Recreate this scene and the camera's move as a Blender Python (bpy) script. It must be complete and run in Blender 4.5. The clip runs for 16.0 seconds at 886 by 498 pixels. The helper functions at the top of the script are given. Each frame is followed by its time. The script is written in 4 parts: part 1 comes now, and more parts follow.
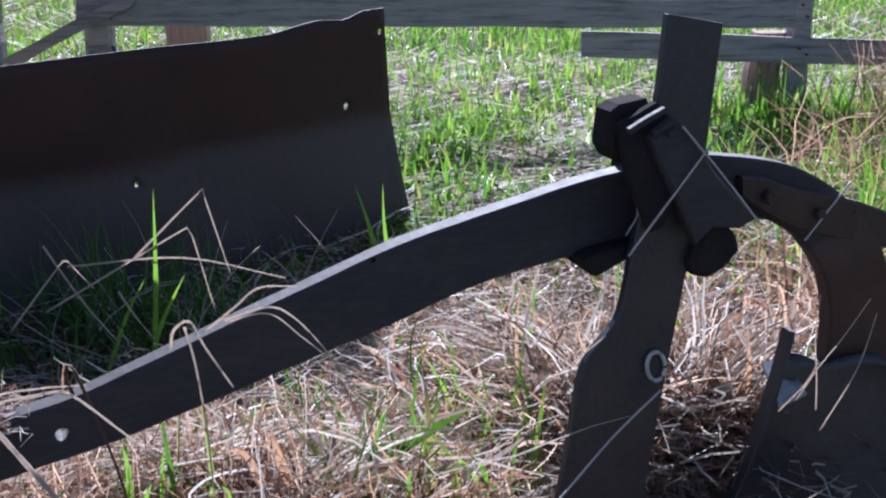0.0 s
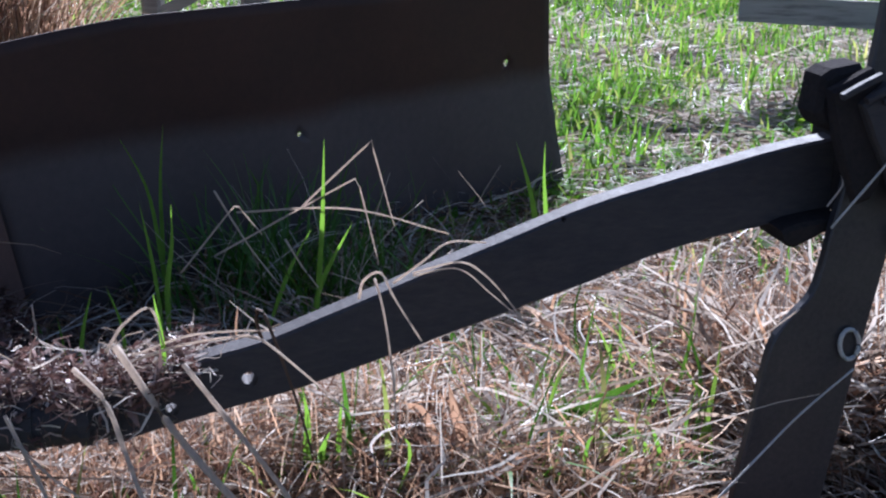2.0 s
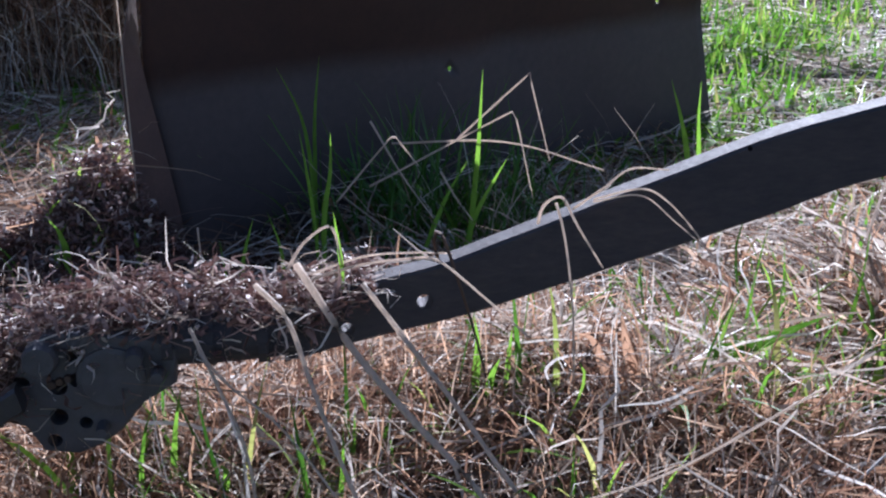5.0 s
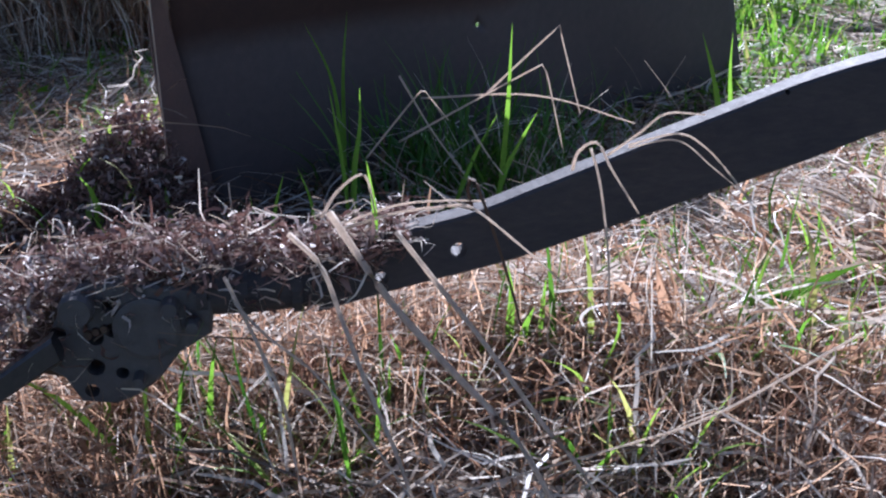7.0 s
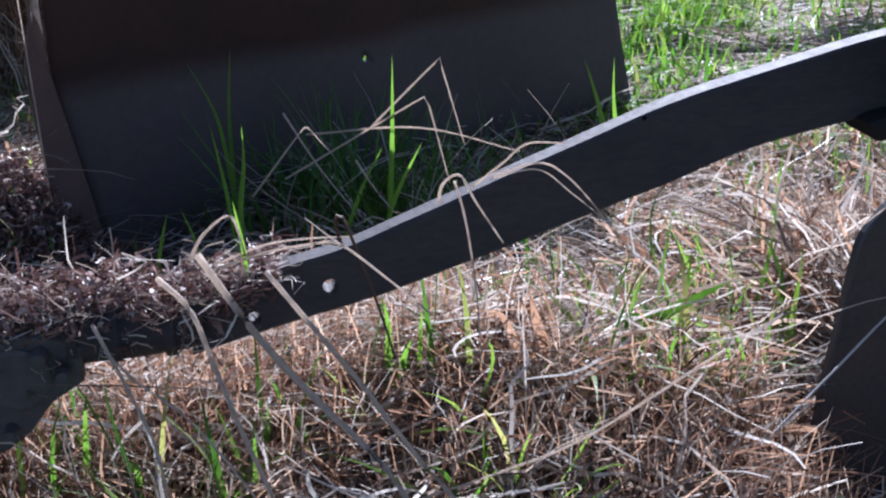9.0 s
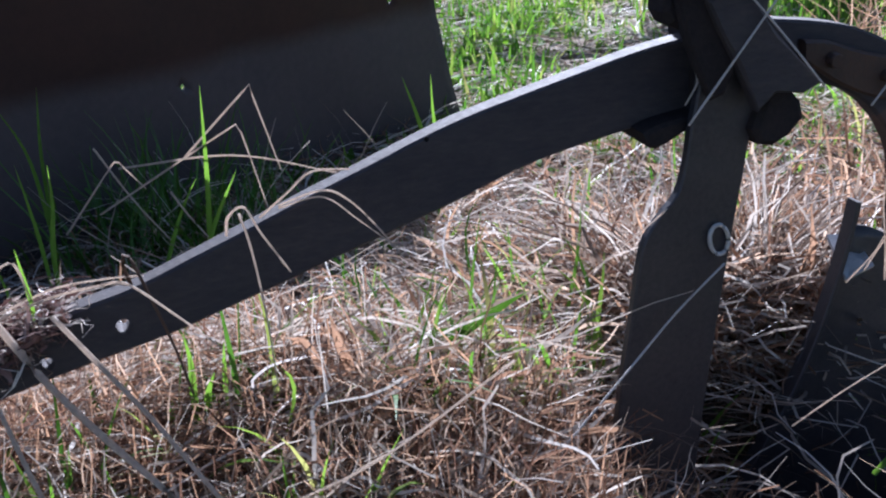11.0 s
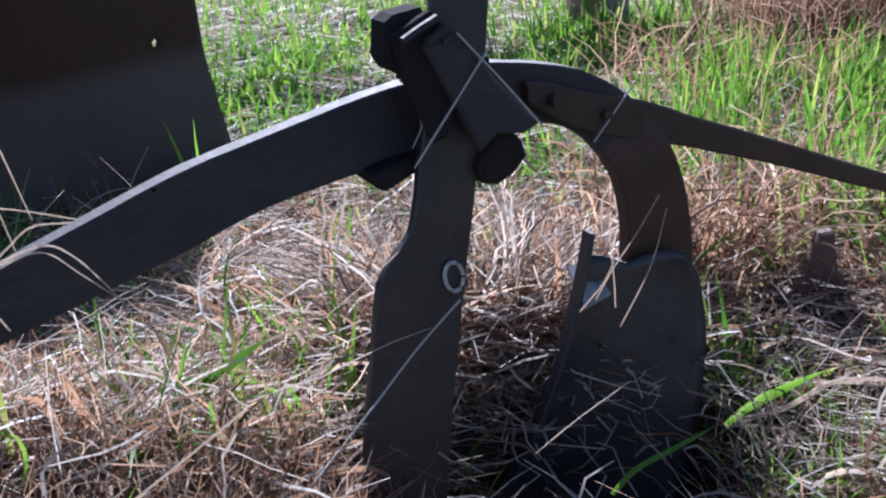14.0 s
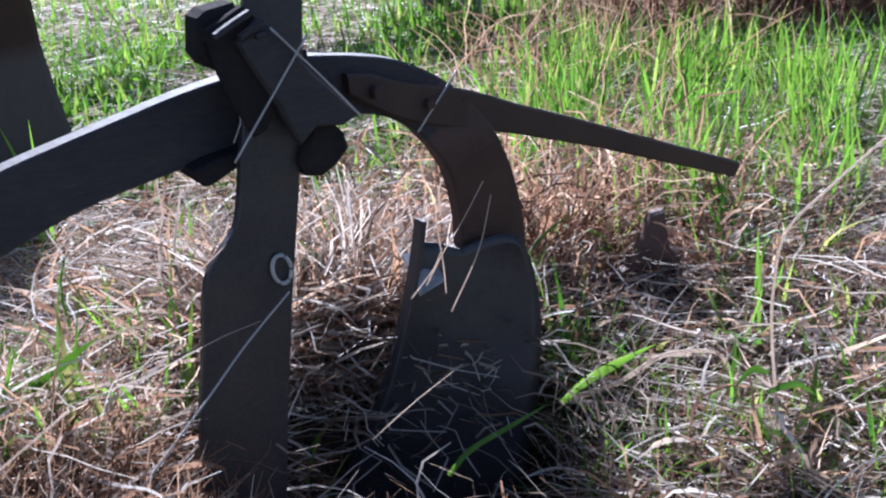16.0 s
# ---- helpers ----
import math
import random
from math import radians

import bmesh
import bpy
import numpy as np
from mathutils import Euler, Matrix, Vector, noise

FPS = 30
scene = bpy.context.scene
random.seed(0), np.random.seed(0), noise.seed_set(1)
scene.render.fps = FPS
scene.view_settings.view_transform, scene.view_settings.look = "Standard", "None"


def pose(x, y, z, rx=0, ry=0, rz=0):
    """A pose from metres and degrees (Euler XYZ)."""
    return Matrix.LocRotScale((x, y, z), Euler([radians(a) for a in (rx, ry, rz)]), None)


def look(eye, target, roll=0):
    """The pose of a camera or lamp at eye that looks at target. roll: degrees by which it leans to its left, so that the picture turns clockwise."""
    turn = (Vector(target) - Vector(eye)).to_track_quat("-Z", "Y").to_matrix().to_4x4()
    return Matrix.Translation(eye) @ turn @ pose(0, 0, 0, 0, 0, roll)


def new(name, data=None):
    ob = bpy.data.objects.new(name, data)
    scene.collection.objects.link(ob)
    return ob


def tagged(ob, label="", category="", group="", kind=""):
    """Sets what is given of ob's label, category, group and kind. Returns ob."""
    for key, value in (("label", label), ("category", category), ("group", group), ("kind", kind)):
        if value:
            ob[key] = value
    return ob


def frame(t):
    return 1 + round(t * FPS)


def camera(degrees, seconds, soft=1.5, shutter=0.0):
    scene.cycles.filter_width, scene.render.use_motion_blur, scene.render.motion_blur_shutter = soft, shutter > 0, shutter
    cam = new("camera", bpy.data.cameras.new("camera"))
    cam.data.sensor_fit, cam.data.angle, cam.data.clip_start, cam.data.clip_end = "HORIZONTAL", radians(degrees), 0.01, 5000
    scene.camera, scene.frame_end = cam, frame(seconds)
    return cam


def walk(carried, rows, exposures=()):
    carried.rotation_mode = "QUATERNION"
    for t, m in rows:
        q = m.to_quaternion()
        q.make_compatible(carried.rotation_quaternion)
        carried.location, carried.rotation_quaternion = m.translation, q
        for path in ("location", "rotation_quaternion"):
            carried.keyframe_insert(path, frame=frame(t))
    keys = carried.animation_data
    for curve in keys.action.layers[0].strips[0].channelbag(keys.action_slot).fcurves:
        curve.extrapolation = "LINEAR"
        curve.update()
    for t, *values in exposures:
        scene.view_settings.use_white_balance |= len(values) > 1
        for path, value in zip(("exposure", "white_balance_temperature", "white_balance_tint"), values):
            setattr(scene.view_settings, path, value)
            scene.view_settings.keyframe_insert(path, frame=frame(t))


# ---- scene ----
cam = camera(40.8, 16.0, 2.2)
PATH = [
    (0, (-0.025, -0.313, 1.273), (0.039, 1.6, 0.692), -0.6),
    (0.5, (-0.064, -0.287, 1.264), (-0.054, 1.618, 0.655), 0.0),
    (1, (-0.095, -0.287, 1.266), (-0.148, 1.612, 0.641), 0.7),
    (1.5, (-0.114, -0.288, 1.264), (-0.213, 1.605, 0.626), 0.4),
    (2, (-0.133, -0.282, 1.259), (-0.27, 1.607, 0.616), 0.3),
    (2.5, (-0.155, -0.275, 1.241), (-0.312, 1.602, 0.566), 0.9),
    (3, (-0.173, -0.269, 1.23), (-0.373, 1.596, 0.536), 0.4),
    (3.5, (-0.178, -0.272, 1.225), (-0.408, 1.586, 0.52), 0.0),
    (4, (-0.196, -0.279, 1.215), (-0.457, 1.572, 0.504), -0.4),
    (4.5, (-0.21, -0.276, 1.214), (-0.5, 1.568, 0.495), -0.2),
    (5, (-0.232, -0.285, 1.215), (-0.552, 1.552, 0.494), -0.1),
    (7.5, (-0.245, -0.29, 1.183), (-0.604, 1.517, 0.405), -1.1),
    (8, (-0.226, -0.289, 1.191), (-0.553, 1.527, 0.418), -1.3),
    (8.5, (-0.201, -0.29, 1.186), (-0.5, 1.535, 0.426), -2.3),
    (9, (-0.164, -0.287, 1.197), (-0.398, 1.56, 0.466), -2.1),
    (9.5, (-0.128, -0.291, 1.203), (-0.303, 1.56, 0.467), -2.6),
    (12, (0.008, -0.293, 1.225), (0.09, 1.573, 0.508), -3.0),
    (12.5, (0.025, -0.293, 1.224), (0.158, 1.569, 0.507), -2.6),
    (13, (0.044, -0.293, 1.225), (0.21, 1.566, 0.508), -2.9),
    (13.5, (0.072, -0.3, 1.226), (0.292, 1.556, 0.515), -3.1),
    (14, (0.091, -0.316, 1.235), (0.377, 1.54, 0.548), -2.7),
    (14.5, (0.106, -0.326, 1.231), (0.464, 1.514, 0.534), -2.5),
    (15, (0.128, -0.342, 1.236), (0.529, 1.488, 0.538), -2.8),
    (15.5, (0.149, -0.351, 1.229), (0.594, 1.471, 0.532), -2.9),
    (16, (0.171, -0.364, 1.239), (0.653, 1.443, 0.529), -2.8),
]
walk(cam, [(t, look(eye, target, roll)) for t, eye, target, roll in PATH], [(0.0, 1.21, 5370, 16), (3.5, 1.18, 5370, 16), (5.0, 1.26, 5370, 16), (7.5, 1.42, 5370, 16), (9.0, 1.26, 5370, 16), (12.5, 1.21, 5370, 16), (14.5, 1.26, 5370, 16), (16.0, 1.40, 5370, 16)])

# ---- world, sun, exposure ----
SUN_EL, SUN_AZ = 30.0, 1.0
world = bpy.data.worlds.new("sky")
scene.world = world
world.use_nodes = True
wn = world.node_tree
wn.nodes.clear()
sky = wn.nodes.new("ShaderNodeTexSky")
sky.sky_type = 'NISHITA'
sky.sun_disc = False
sky.sun_elevation = radians(SUN_EL)
sky.sun_rotation = radians(SUN_AZ)
back = wn.nodes.new("ShaderNodeBackground")
back.inputs["Strength"].default_value = 0.052
wout = wn.nodes.new("ShaderNodeOutputWorld")
wn.links.new(sky.outputs[0], back.inputs[0])
wn.links.new(back.outputs[0], wout.inputs[0])
sun = new("sun", bpy.data.lights.new("sun", 'SUN'))
sun.data.energy = 5.0
sun.data.angle = radians(0.55)
sun.data.color = (1.0, 0.97, 0.94)
ce = math.cos(radians(SUN_EL))
sun_from = Vector((math.sin(radians(SUN_AZ)) * ce, math.cos(radians(SUN_AZ)) * ce, math.sin(radians(SUN_EL))))
sun.matrix_world = look(sun_from * 30, (0, 0, 0))


# ---- materials ----
def node_mat(name):
    m = bpy.data.materials.new(name)
    m.use_nodes = True
    nt = m.node_tree
    nt.nodes.clear()
    out = nt.nodes.new("ShaderNodeOutputMaterial")
    return m, nt, out


def ramp(nt, source, stops):
    r = nt.nodes.new("ShaderNodeValToRGB")
    e = r.color_ramp.elements
    while len(e) < len(stops):
        e.new(0.5)
    for el, (p, c) in zip(e, stops):
        el.position = p
        el.color = (*c, 1)
    nt.links.new(source, r.inputs[0])
    return r.outputs[0]


def noise_tex(nt, scale, detail=6, rough=0.6, stretch=None):
    co = nt.nodes.new("ShaderNodeTexCoord")
    n = nt.nodes.new("ShaderNodeTexNoise")
    n.inputs["Scale"].default_value = scale
    n.inputs["Detail"].default_value = detail
    n.inputs["Roughness"].default_value = rough
    src = co.outputs["Object"]
    if stretch:
        mp = nt.nodes.new("ShaderNodeMapping")
        mp.inputs["Scale"].default_value = stretch
        nt.links.new(src, mp.inputs[0])
        src = mp.outputs[0]
    nt.links.new(src, n.inputs["Vector"])
    return n.outputs["Fac"]


def mixed(nt, fac, a, b, mode='MIX'):
    mx = nt.nodes.new("ShaderNodeMix")
    mx.data_type = 'RGBA'
    mx.blend_type = mode
    for sock, v in ((mx.inputs[0], fac), (mx.inputs[6], a), (mx.inputs[7], b)):
        if isinstance(v, (int, float)):
            sock.default_value = v
        elif isinstance(v, tuple):
            sock.default_value = (*v, 1)
        else:
            nt.links.new(v, sock)
    return mx.outputs[2]


def surface(name, coarse, fine, big=4.0, small=60.0, rough=(0.5, 0.8), metal=0.0, bump=0.3, stretch=None, spec=0.5):
    """Two scales of colour variation, roughness that follows them, and relief."""
    m, nt, out = node_mat(name)
    p = nt.nodes.new("ShaderNodeBsdfPrincipled")
    a = noise_tex(nt, big, 5, 0.6, stretch)
    b = noise_tex(nt, small, 8, 0.7, stretch)
    ca, cb = ramp(nt, a, coarse), ramp(nt, b, fine)
    nt.links.new(mixed(nt, 0.45, ca, cb), p.inputs["Base Color"])
    mr = nt.nodes.new("ShaderNodeMapRange")
    mr.inputs[3].default_value, mr.inputs[4].default_value = rough
    nt.links.new(b, mr.inputs[0])
    nt.links.new(mr.outputs[0], p.inputs["Roughness"])
    p.inputs["Metallic"].default_value = metal
    p.inputs["Specular IOR Level"].default_value = spec
    bp = nt.nodes.new("ShaderNodeBump")
    bp.inputs["Strength"].default_value = bump
    bp.inputs["Distance"].default_value = 0.004
    nt.links.new(b, bp.inputs["Height"])
    nt.links.new(bp.outputs[0], p.inputs["Normal"])
    nt.links.new(p.outputs[0], out.inputs[0])
    return m


def leafy(name, stops, through_part=0.45, rough=0.5, vary=25.0, spec=0.3, tint=(1, 1, 1)):
    """Thin plant matter: each strand its own tone, light passes through it."""
    m, nt, out = node_mat(name)
    g = nt.nodes.new("ShaderNodeNewGeometry")
    col = ramp(nt, g.outputs["Random Per Island"], stops)
    col = mixed(nt, 0.5, col, ramp(nt, noise_tex(nt, vary, 4), [(0.3, (0.5, 0.5, 0.5)), (0.7, (1.0, 1.0, 1.0))]), 'MULTIPLY')
    p = nt.nodes.new("ShaderNodeBsdfPrincipled")
    p.inputs["Roughness"].default_value = rough
    p.inputs["Specular IOR Level"].default_value = spec
    tr = nt.nodes.new("ShaderNodeBsdfTranslucent")
    nt.links.new(col, p.inputs["Base Color"])
    nt.links.new(mixed(nt, 1.0, col, tint, 'MULTIPLY'), tr.inputs["Color"])
    ms = nt.nodes.new("ShaderNodeMixShader")
    ms.inputs[0].default_value = through_part
    nt.links.new(p.outputs[0], ms.inputs[1])
    nt.links.new(tr.outputs[0], ms.inputs[2])
    nt.links.new(ms.outputs[0], out.inputs[0])
    return m


IRON = surface("dark_weathered_iron", [(0.3, (0.034, 0.031, 0.040)), (0.7, (0.072, 0.060, 0.062))],
               [(0.35, (0.026, 0.024, 0.029)), (0.6, (0.07, 0.058, 0.056)), (0.8, (0.15, 0.10, 0.075))], 6, 60, (0.55, 0.88), 0.12, 0.6, (0.6, 0.6, 2.2), 0.3)
RUST = surface("rusted_iron", [(0.3, (0.034, 0.023, 0.021)), (0.7, (0.075, 0.042, 0.03))],
               [(0.3, (0.03, 0.022, 0.02)), (0.65, (0.10, 0.05, 0.03)), (0.85, (0.17, 0.08, 0.04))], 7, 110, (0.5, 0.8), 0.2, 0.5)
FLAP = surface("brown_rusted_edge", [(0.3, (0.085, 0.05, 0.045)), (0.7, (0.15, 0.085, 0.07))], [(0.3, (0.06, 0.035, 0.03)), (0.8, (0.17, 0.10, 0.08))], 7, 90, (0.6, 0.85), 0.1, 0.5)
LEGRUST = surface("dark_brown_rust", [(0.3, (0.05, 0.032, 0.030)), (0.7, (0.095, 0.055, 0.046))], [(0.3, (0.04, 0.026, 0.024)), (0.8, (0.13, 0.07, 0.055))], 8, 90, (0.6, 0.85), 0.1, 0.6)
STEEL = surface("worn_dark_steel", [(0.3, (0.042, 0.040, 0.051)), (0.7, (0.078, 0.070, 0.074))],
                [(0.35, (0.03, 0.029, 0.036)), (0.6, (0.07, 0.062, 0.065)), (0.8, (0.14, 0.095, 0.07))], 6, 120, (0.3, 0.55), 0.5, 0.25)
DULL = surface("dull_crusted_iron", [(0.3, (0.022, 0.019, 0.021)), (0.7, (0.045, 0.036, 0.035))], [(0.35, (0.018, 0.016, 0.018)), (0.7, (0.05, 0.038, 0.033))], 12, 120, (0.88, 1.0), 0.0, 0.8, None, 0.06)
GREYWOOD = surface("weathered_grey_wood", [(0.3, (0.24, 0.22, 0.22)), (0.7, (0.37, 0.345, 0.335))],
                   [(0.38, (0.05, 0.045, 0.045)), (0.5, (0.30, 0.275, 0.26)), (0.8, (0.46, 0.43, 0.41))], 2, 4, (0.75, 0.95), 0, 0.8, (0.8, 9, 9), 0.2)
BROWNWOOD = surface("weathered_brown_wood", [(0.3, (0.26, 0.17, 0.14)), (0.7, (0.40, 0.28, 0.23))],
                    [(0.35, (0.08, 0.05, 0.04)), (0.6, (0.33, 0.23, 0.19)), (0.8, (0.48, 0.36, 0.30))], 3, 5, (0.75, 0.95), 0, 0.8, (8, 8, 0.7), 0.2)
HITCH = surface("scaly_grey_iron", [(0.3, (0.055, 0.05, 0.056)), (0.7, (0.105, 0.095, 0.10))], [(0.3, (0.035, 0.03, 0.034)), (0.6, (0.09, 0.08, 0.085)), (0.85, (0.16, 0.12, 0.10))], 16, 42, (0.4, 0.75), 0.2, 1.0)
BRIGHT = surface("worn_and_sunlit_metal", [(0.3, (0.45, 0.44, 0.44)), (0.7, (0.6, 0.58, 0.57))], [(0.3, (0.35, 0.33, 0.32)), (0.7, (0.62, 0.6, 0.58))], 20, 200, (0.35, 0.55), 0.3)
TWINE = surface("pale_twine", [(0.3, (0.42, 0.38, 0.36)), (0.7, (0.58, 0.53, 0.5))], [(0.3, (0.35, 0.3, 0.28)), (0.7, (0.6, 0.56, 0.52))], 30, 300, (0.6, 0.8))

GREEN = leafy("fresh_green_blade", [(0.0, (0.07, 0.19, 0.025)), (0.5, (0.17, 0.35, 0.045)), (0.85, (0.28, 0.44, 0.075)), (1.0, (0.50, 0.47, 0.20))], 0.58, 0.5, 30, 0.3, (1.0, 1.0, 0.75))
STRAW = leafy("dry_straw", [(0.0, (0.16, 0.115, 0.09)), (0.35, (0.43, 0.33, 0.255)), (0.6, (0.70, 0.59, 0.50)), (1.0, (0.90, 0.82, 0.73))], 0.4, 0.5, 22, 0.35)
BROWN = leafy("brown_dead_leaf", [(0.0, (0.13, 0.068, 0.05)), (0.4, (0.32, 0.185, 0.12)), (0.75, (0.54, 0.325, 0.20)), (1.0, (0.76, 0.58, 0.44))], 0.60, 0.6, 30, 0.3)
CRUMB = leafy("dark_curled_litter", [(0.0, (0.10, 0.05, 0.045)), (0.5, (0.215, 0.117, 0.095)), (0.85, (0.39, 0.26, 0.225)), (1.0, (0.72, 0.63, 0.58))], 0.22, 0.5, 40, 0.4)
CLOVER = leafy("broad_green_leaf", [(0.0, (0.08, 0.18, 0.02)), (0.6, (0.18, 0.35, 0.04)), (1.0, (0.28, 0.43, 0.07))], 0.55, 0.65, 30, 0.15, (1.0, 1.0, 0.55))
DEEPGREEN = leafy("deep_green_leaf", [(0.0, (0.06, 0.15, 0.02)), (1.0, (0.10, 0.22, 0.03))], 0.3, 0.4, 60, 0.4, (1.0, 1.0, 0.6))
# Dark brown of the twisted weed; elsewhere it puts shade into the colour.
DARKSTRAW = leafy("dark_shade_straw", [(0.0, (0.05, 0.028, 0.02)), (0.5, (0.12, 0.07, 0.05)), (0.85, (0.22, 0.135, 0.09)), (1.0, (0.36, 0.25, 0.18))], 0.25, 0.6, 30, 0.2)
STEM = leafy("bleached_streaky_stem", [(0.0, (0.66, 0.55, 0.47)), (1.0, (0.90, 0.80, 0.70))], 0.72, 0.55, 130, 0.4)


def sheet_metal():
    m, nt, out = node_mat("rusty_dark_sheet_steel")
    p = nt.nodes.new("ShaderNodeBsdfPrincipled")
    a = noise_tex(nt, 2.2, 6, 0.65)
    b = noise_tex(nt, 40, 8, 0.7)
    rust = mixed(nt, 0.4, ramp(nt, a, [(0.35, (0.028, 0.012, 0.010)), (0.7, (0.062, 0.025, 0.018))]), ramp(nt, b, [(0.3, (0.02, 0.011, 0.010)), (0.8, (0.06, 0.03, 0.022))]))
    # Grey of the lower part imitates haze veiling the rusty sheet.
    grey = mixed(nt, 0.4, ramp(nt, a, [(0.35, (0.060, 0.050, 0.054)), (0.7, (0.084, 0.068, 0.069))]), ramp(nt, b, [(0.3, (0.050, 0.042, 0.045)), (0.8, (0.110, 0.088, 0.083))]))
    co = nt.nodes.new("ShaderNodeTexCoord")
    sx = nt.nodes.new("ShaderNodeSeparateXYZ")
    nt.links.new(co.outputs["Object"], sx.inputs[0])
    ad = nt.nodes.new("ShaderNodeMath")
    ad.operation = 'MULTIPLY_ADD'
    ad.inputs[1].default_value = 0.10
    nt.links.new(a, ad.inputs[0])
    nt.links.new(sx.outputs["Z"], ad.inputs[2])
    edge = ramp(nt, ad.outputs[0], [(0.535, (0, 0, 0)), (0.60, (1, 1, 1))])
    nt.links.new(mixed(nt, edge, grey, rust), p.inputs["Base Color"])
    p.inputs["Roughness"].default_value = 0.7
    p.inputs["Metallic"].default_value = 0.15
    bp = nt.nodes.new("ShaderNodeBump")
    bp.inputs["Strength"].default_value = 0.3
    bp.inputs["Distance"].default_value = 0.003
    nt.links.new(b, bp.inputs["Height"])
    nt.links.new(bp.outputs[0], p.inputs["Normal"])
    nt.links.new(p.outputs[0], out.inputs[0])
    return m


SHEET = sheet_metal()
SOIL = surface("soil_and_litter", [(0.3, (0.035, 0.026, 0.02)), (0.5, (0.07, 0.055, 0.042)), (0.7, (0.055, 0.06, 0.03))],
               [(0.3, (0.035, 0.025, 0.02)), (0.55, (0.07, 0.053, 0.042)), (0.8, (0.20, 0.165, 0.13))], 1.3, 45, (0.85, 1.0), 0, 1.0, None, 0.1)


# ---- builders ----
def mesh_ob(name, verts, faces, material, parent=None, label="", smooth=False):
    me = bpy.data.meshes.new(name)
    me.from_pydata([tuple(v) for v in verts], [], faces)
    me.materials.append(material)
    bm = bmesh.new()
    bm.from_mesh(me)
    bmesh.ops.recalc_face_normals(bm, faces=bm.faces)
    bm.to_mesh(me)
    bm.free()
    if smooth:
        me.polygons.foreach_set("use_smooth", [True] * len(me.polygons))
    ob = new(name, me)
    if parent:
        ob.parent = parent
    if label:
        ob["label"] = label
    return ob


def part(name, bm, material, parent, label="", smooth=False):
    me = bpy.data.meshes.new(name)
    bmesh.ops.recalc_face_normals(bm, faces=bm.faces)
    bm.to_mesh(me)
    bm.free()
    me.materials.append(material)
    if smooth:
        me.polygons.foreach_set("use_smooth", [True] * len(me.polygons))
    ob = new(name, me)
    ob.parent = parent
    if label:
        ob["label"] = label
    return ob


def empty(name, label, category, group="", place=None):
    ob = new(name)
    ob.empty_display_size = 0.05
    if place is not None:
        ob.location = place
    return tagged(ob, label, category, group)


def spline(points, n):
    """Smooth curve through the points, n samples."""
    p = np.array(points, float)
    d = np.r_[0, np.cumsum(np.linalg.norm(np.diff(p, axis=0), axis=1))]
    q = np.vstack([2 * p[0] - p[1], p, 2 * p[-1] - p[-2]])
    out = []
    for t in np.linspace(0, d[-1], n):
        i = min(np.searchsorted(d, t, "right") - 1, len(p) - 2)
        f = (t - d[i]) / max(d[i + 1] - d[i], 1e-9)
        a, b, c, e = q[i], q[i + 1], q[i + 2], q[i + 3]
        out.append(0.5 * (2 * b + (c - a) * f + (2 * a - 5 * b + 4 * c - e) * f ** 2 + (3 * b - a - 3 * c + e) * f ** 3))
    return np.array(out)


def loft(rings, closed_ends=True):
    """Faces between rings of equal length."""
    k = len(rings[0])
    verts = [v for r in rings for v in r]
    faces = [(i * k + j, i * k + (j + 1) % k, (i + 1) * k + (j + 1) % k, (i + 1) * k + j) for i in range(len(rings) - 1) for j in range(k)]
    if closed_ends:
        faces += [tuple(range(k))[::-1], tuple(range((len(rings) - 1) * k, len(rings) * k))]
    return verts, faces


def tube(path, radii, sides=7):
    path = [Vector(p) for p in path]
    rings = []
    for i, p in enumerate(path):
        d = (path[min(i + 1, len(path) - 1)] - path[max(i - 1, 0)]).normalized()
        a = d.orthogonal().normalized()
        b = d.cross(a)
        r = radii[i] if hasattr(radii, "__len__") else radii
        rings.append([p + r * (math.cos(2 * math.pi * j / sides) * a + math.sin(2 * math.pi * j / sides) * b) for j in range(sides)])
    return loft(rings)


# The plough stands in a vertical plane that runs away from the camera to the right: s along it, n behind it, z up.
UX, UY = math.cos(math.atan(0.3)), math.sin(math.atan(0.3))


def W(s, n, z):
    return Vector((-0.4 + UX * s - UY * n, 1.37 + UY * s + UX * n, z))


def bar(top, bottom, n0, n1, c=0.006, samples=40, rough=0.0, splay=0.0):
    """A bar whose upper and lower edges follow two curves of the plough's plane, with chamfered corners."""
    a, b = spline(top, samples), spline(bottom, samples)
    rings = []
    for i, ((s1, z1), (s0, z0)) in enumerate(zip(a, b)):
        d = np.array((s1 - s0, z1 - z0))
        d = d / np.linalg.norm(d) * c
        w = [rough * noise.noise(Vector((s1 * 14, z1 * 14, k * 3.1))) for k in range(4)]
        m0, m1 = n0 + splay * max(0, s1 - 1.0), n1 + splay * max(0, s1 - 1.0)
        rings.append([W(s0 + d[0], m0 + w[0], z0 + d[1]), W(s1 - d[0], m0 + w[1], z1 - d[1]), W(s1, m0 + c, z1 + w[0]), W(s1, m1 - c, z1 + w[1]),
                      W(s1 - d[0], m1, z1 - d[1]), W(s0 + d[0], m1, z0 + d[1]), W(s0, m1 - c, z0 + w[2]), W(s0, m0 + c, z0 + w[3])])
    return loft(rings)


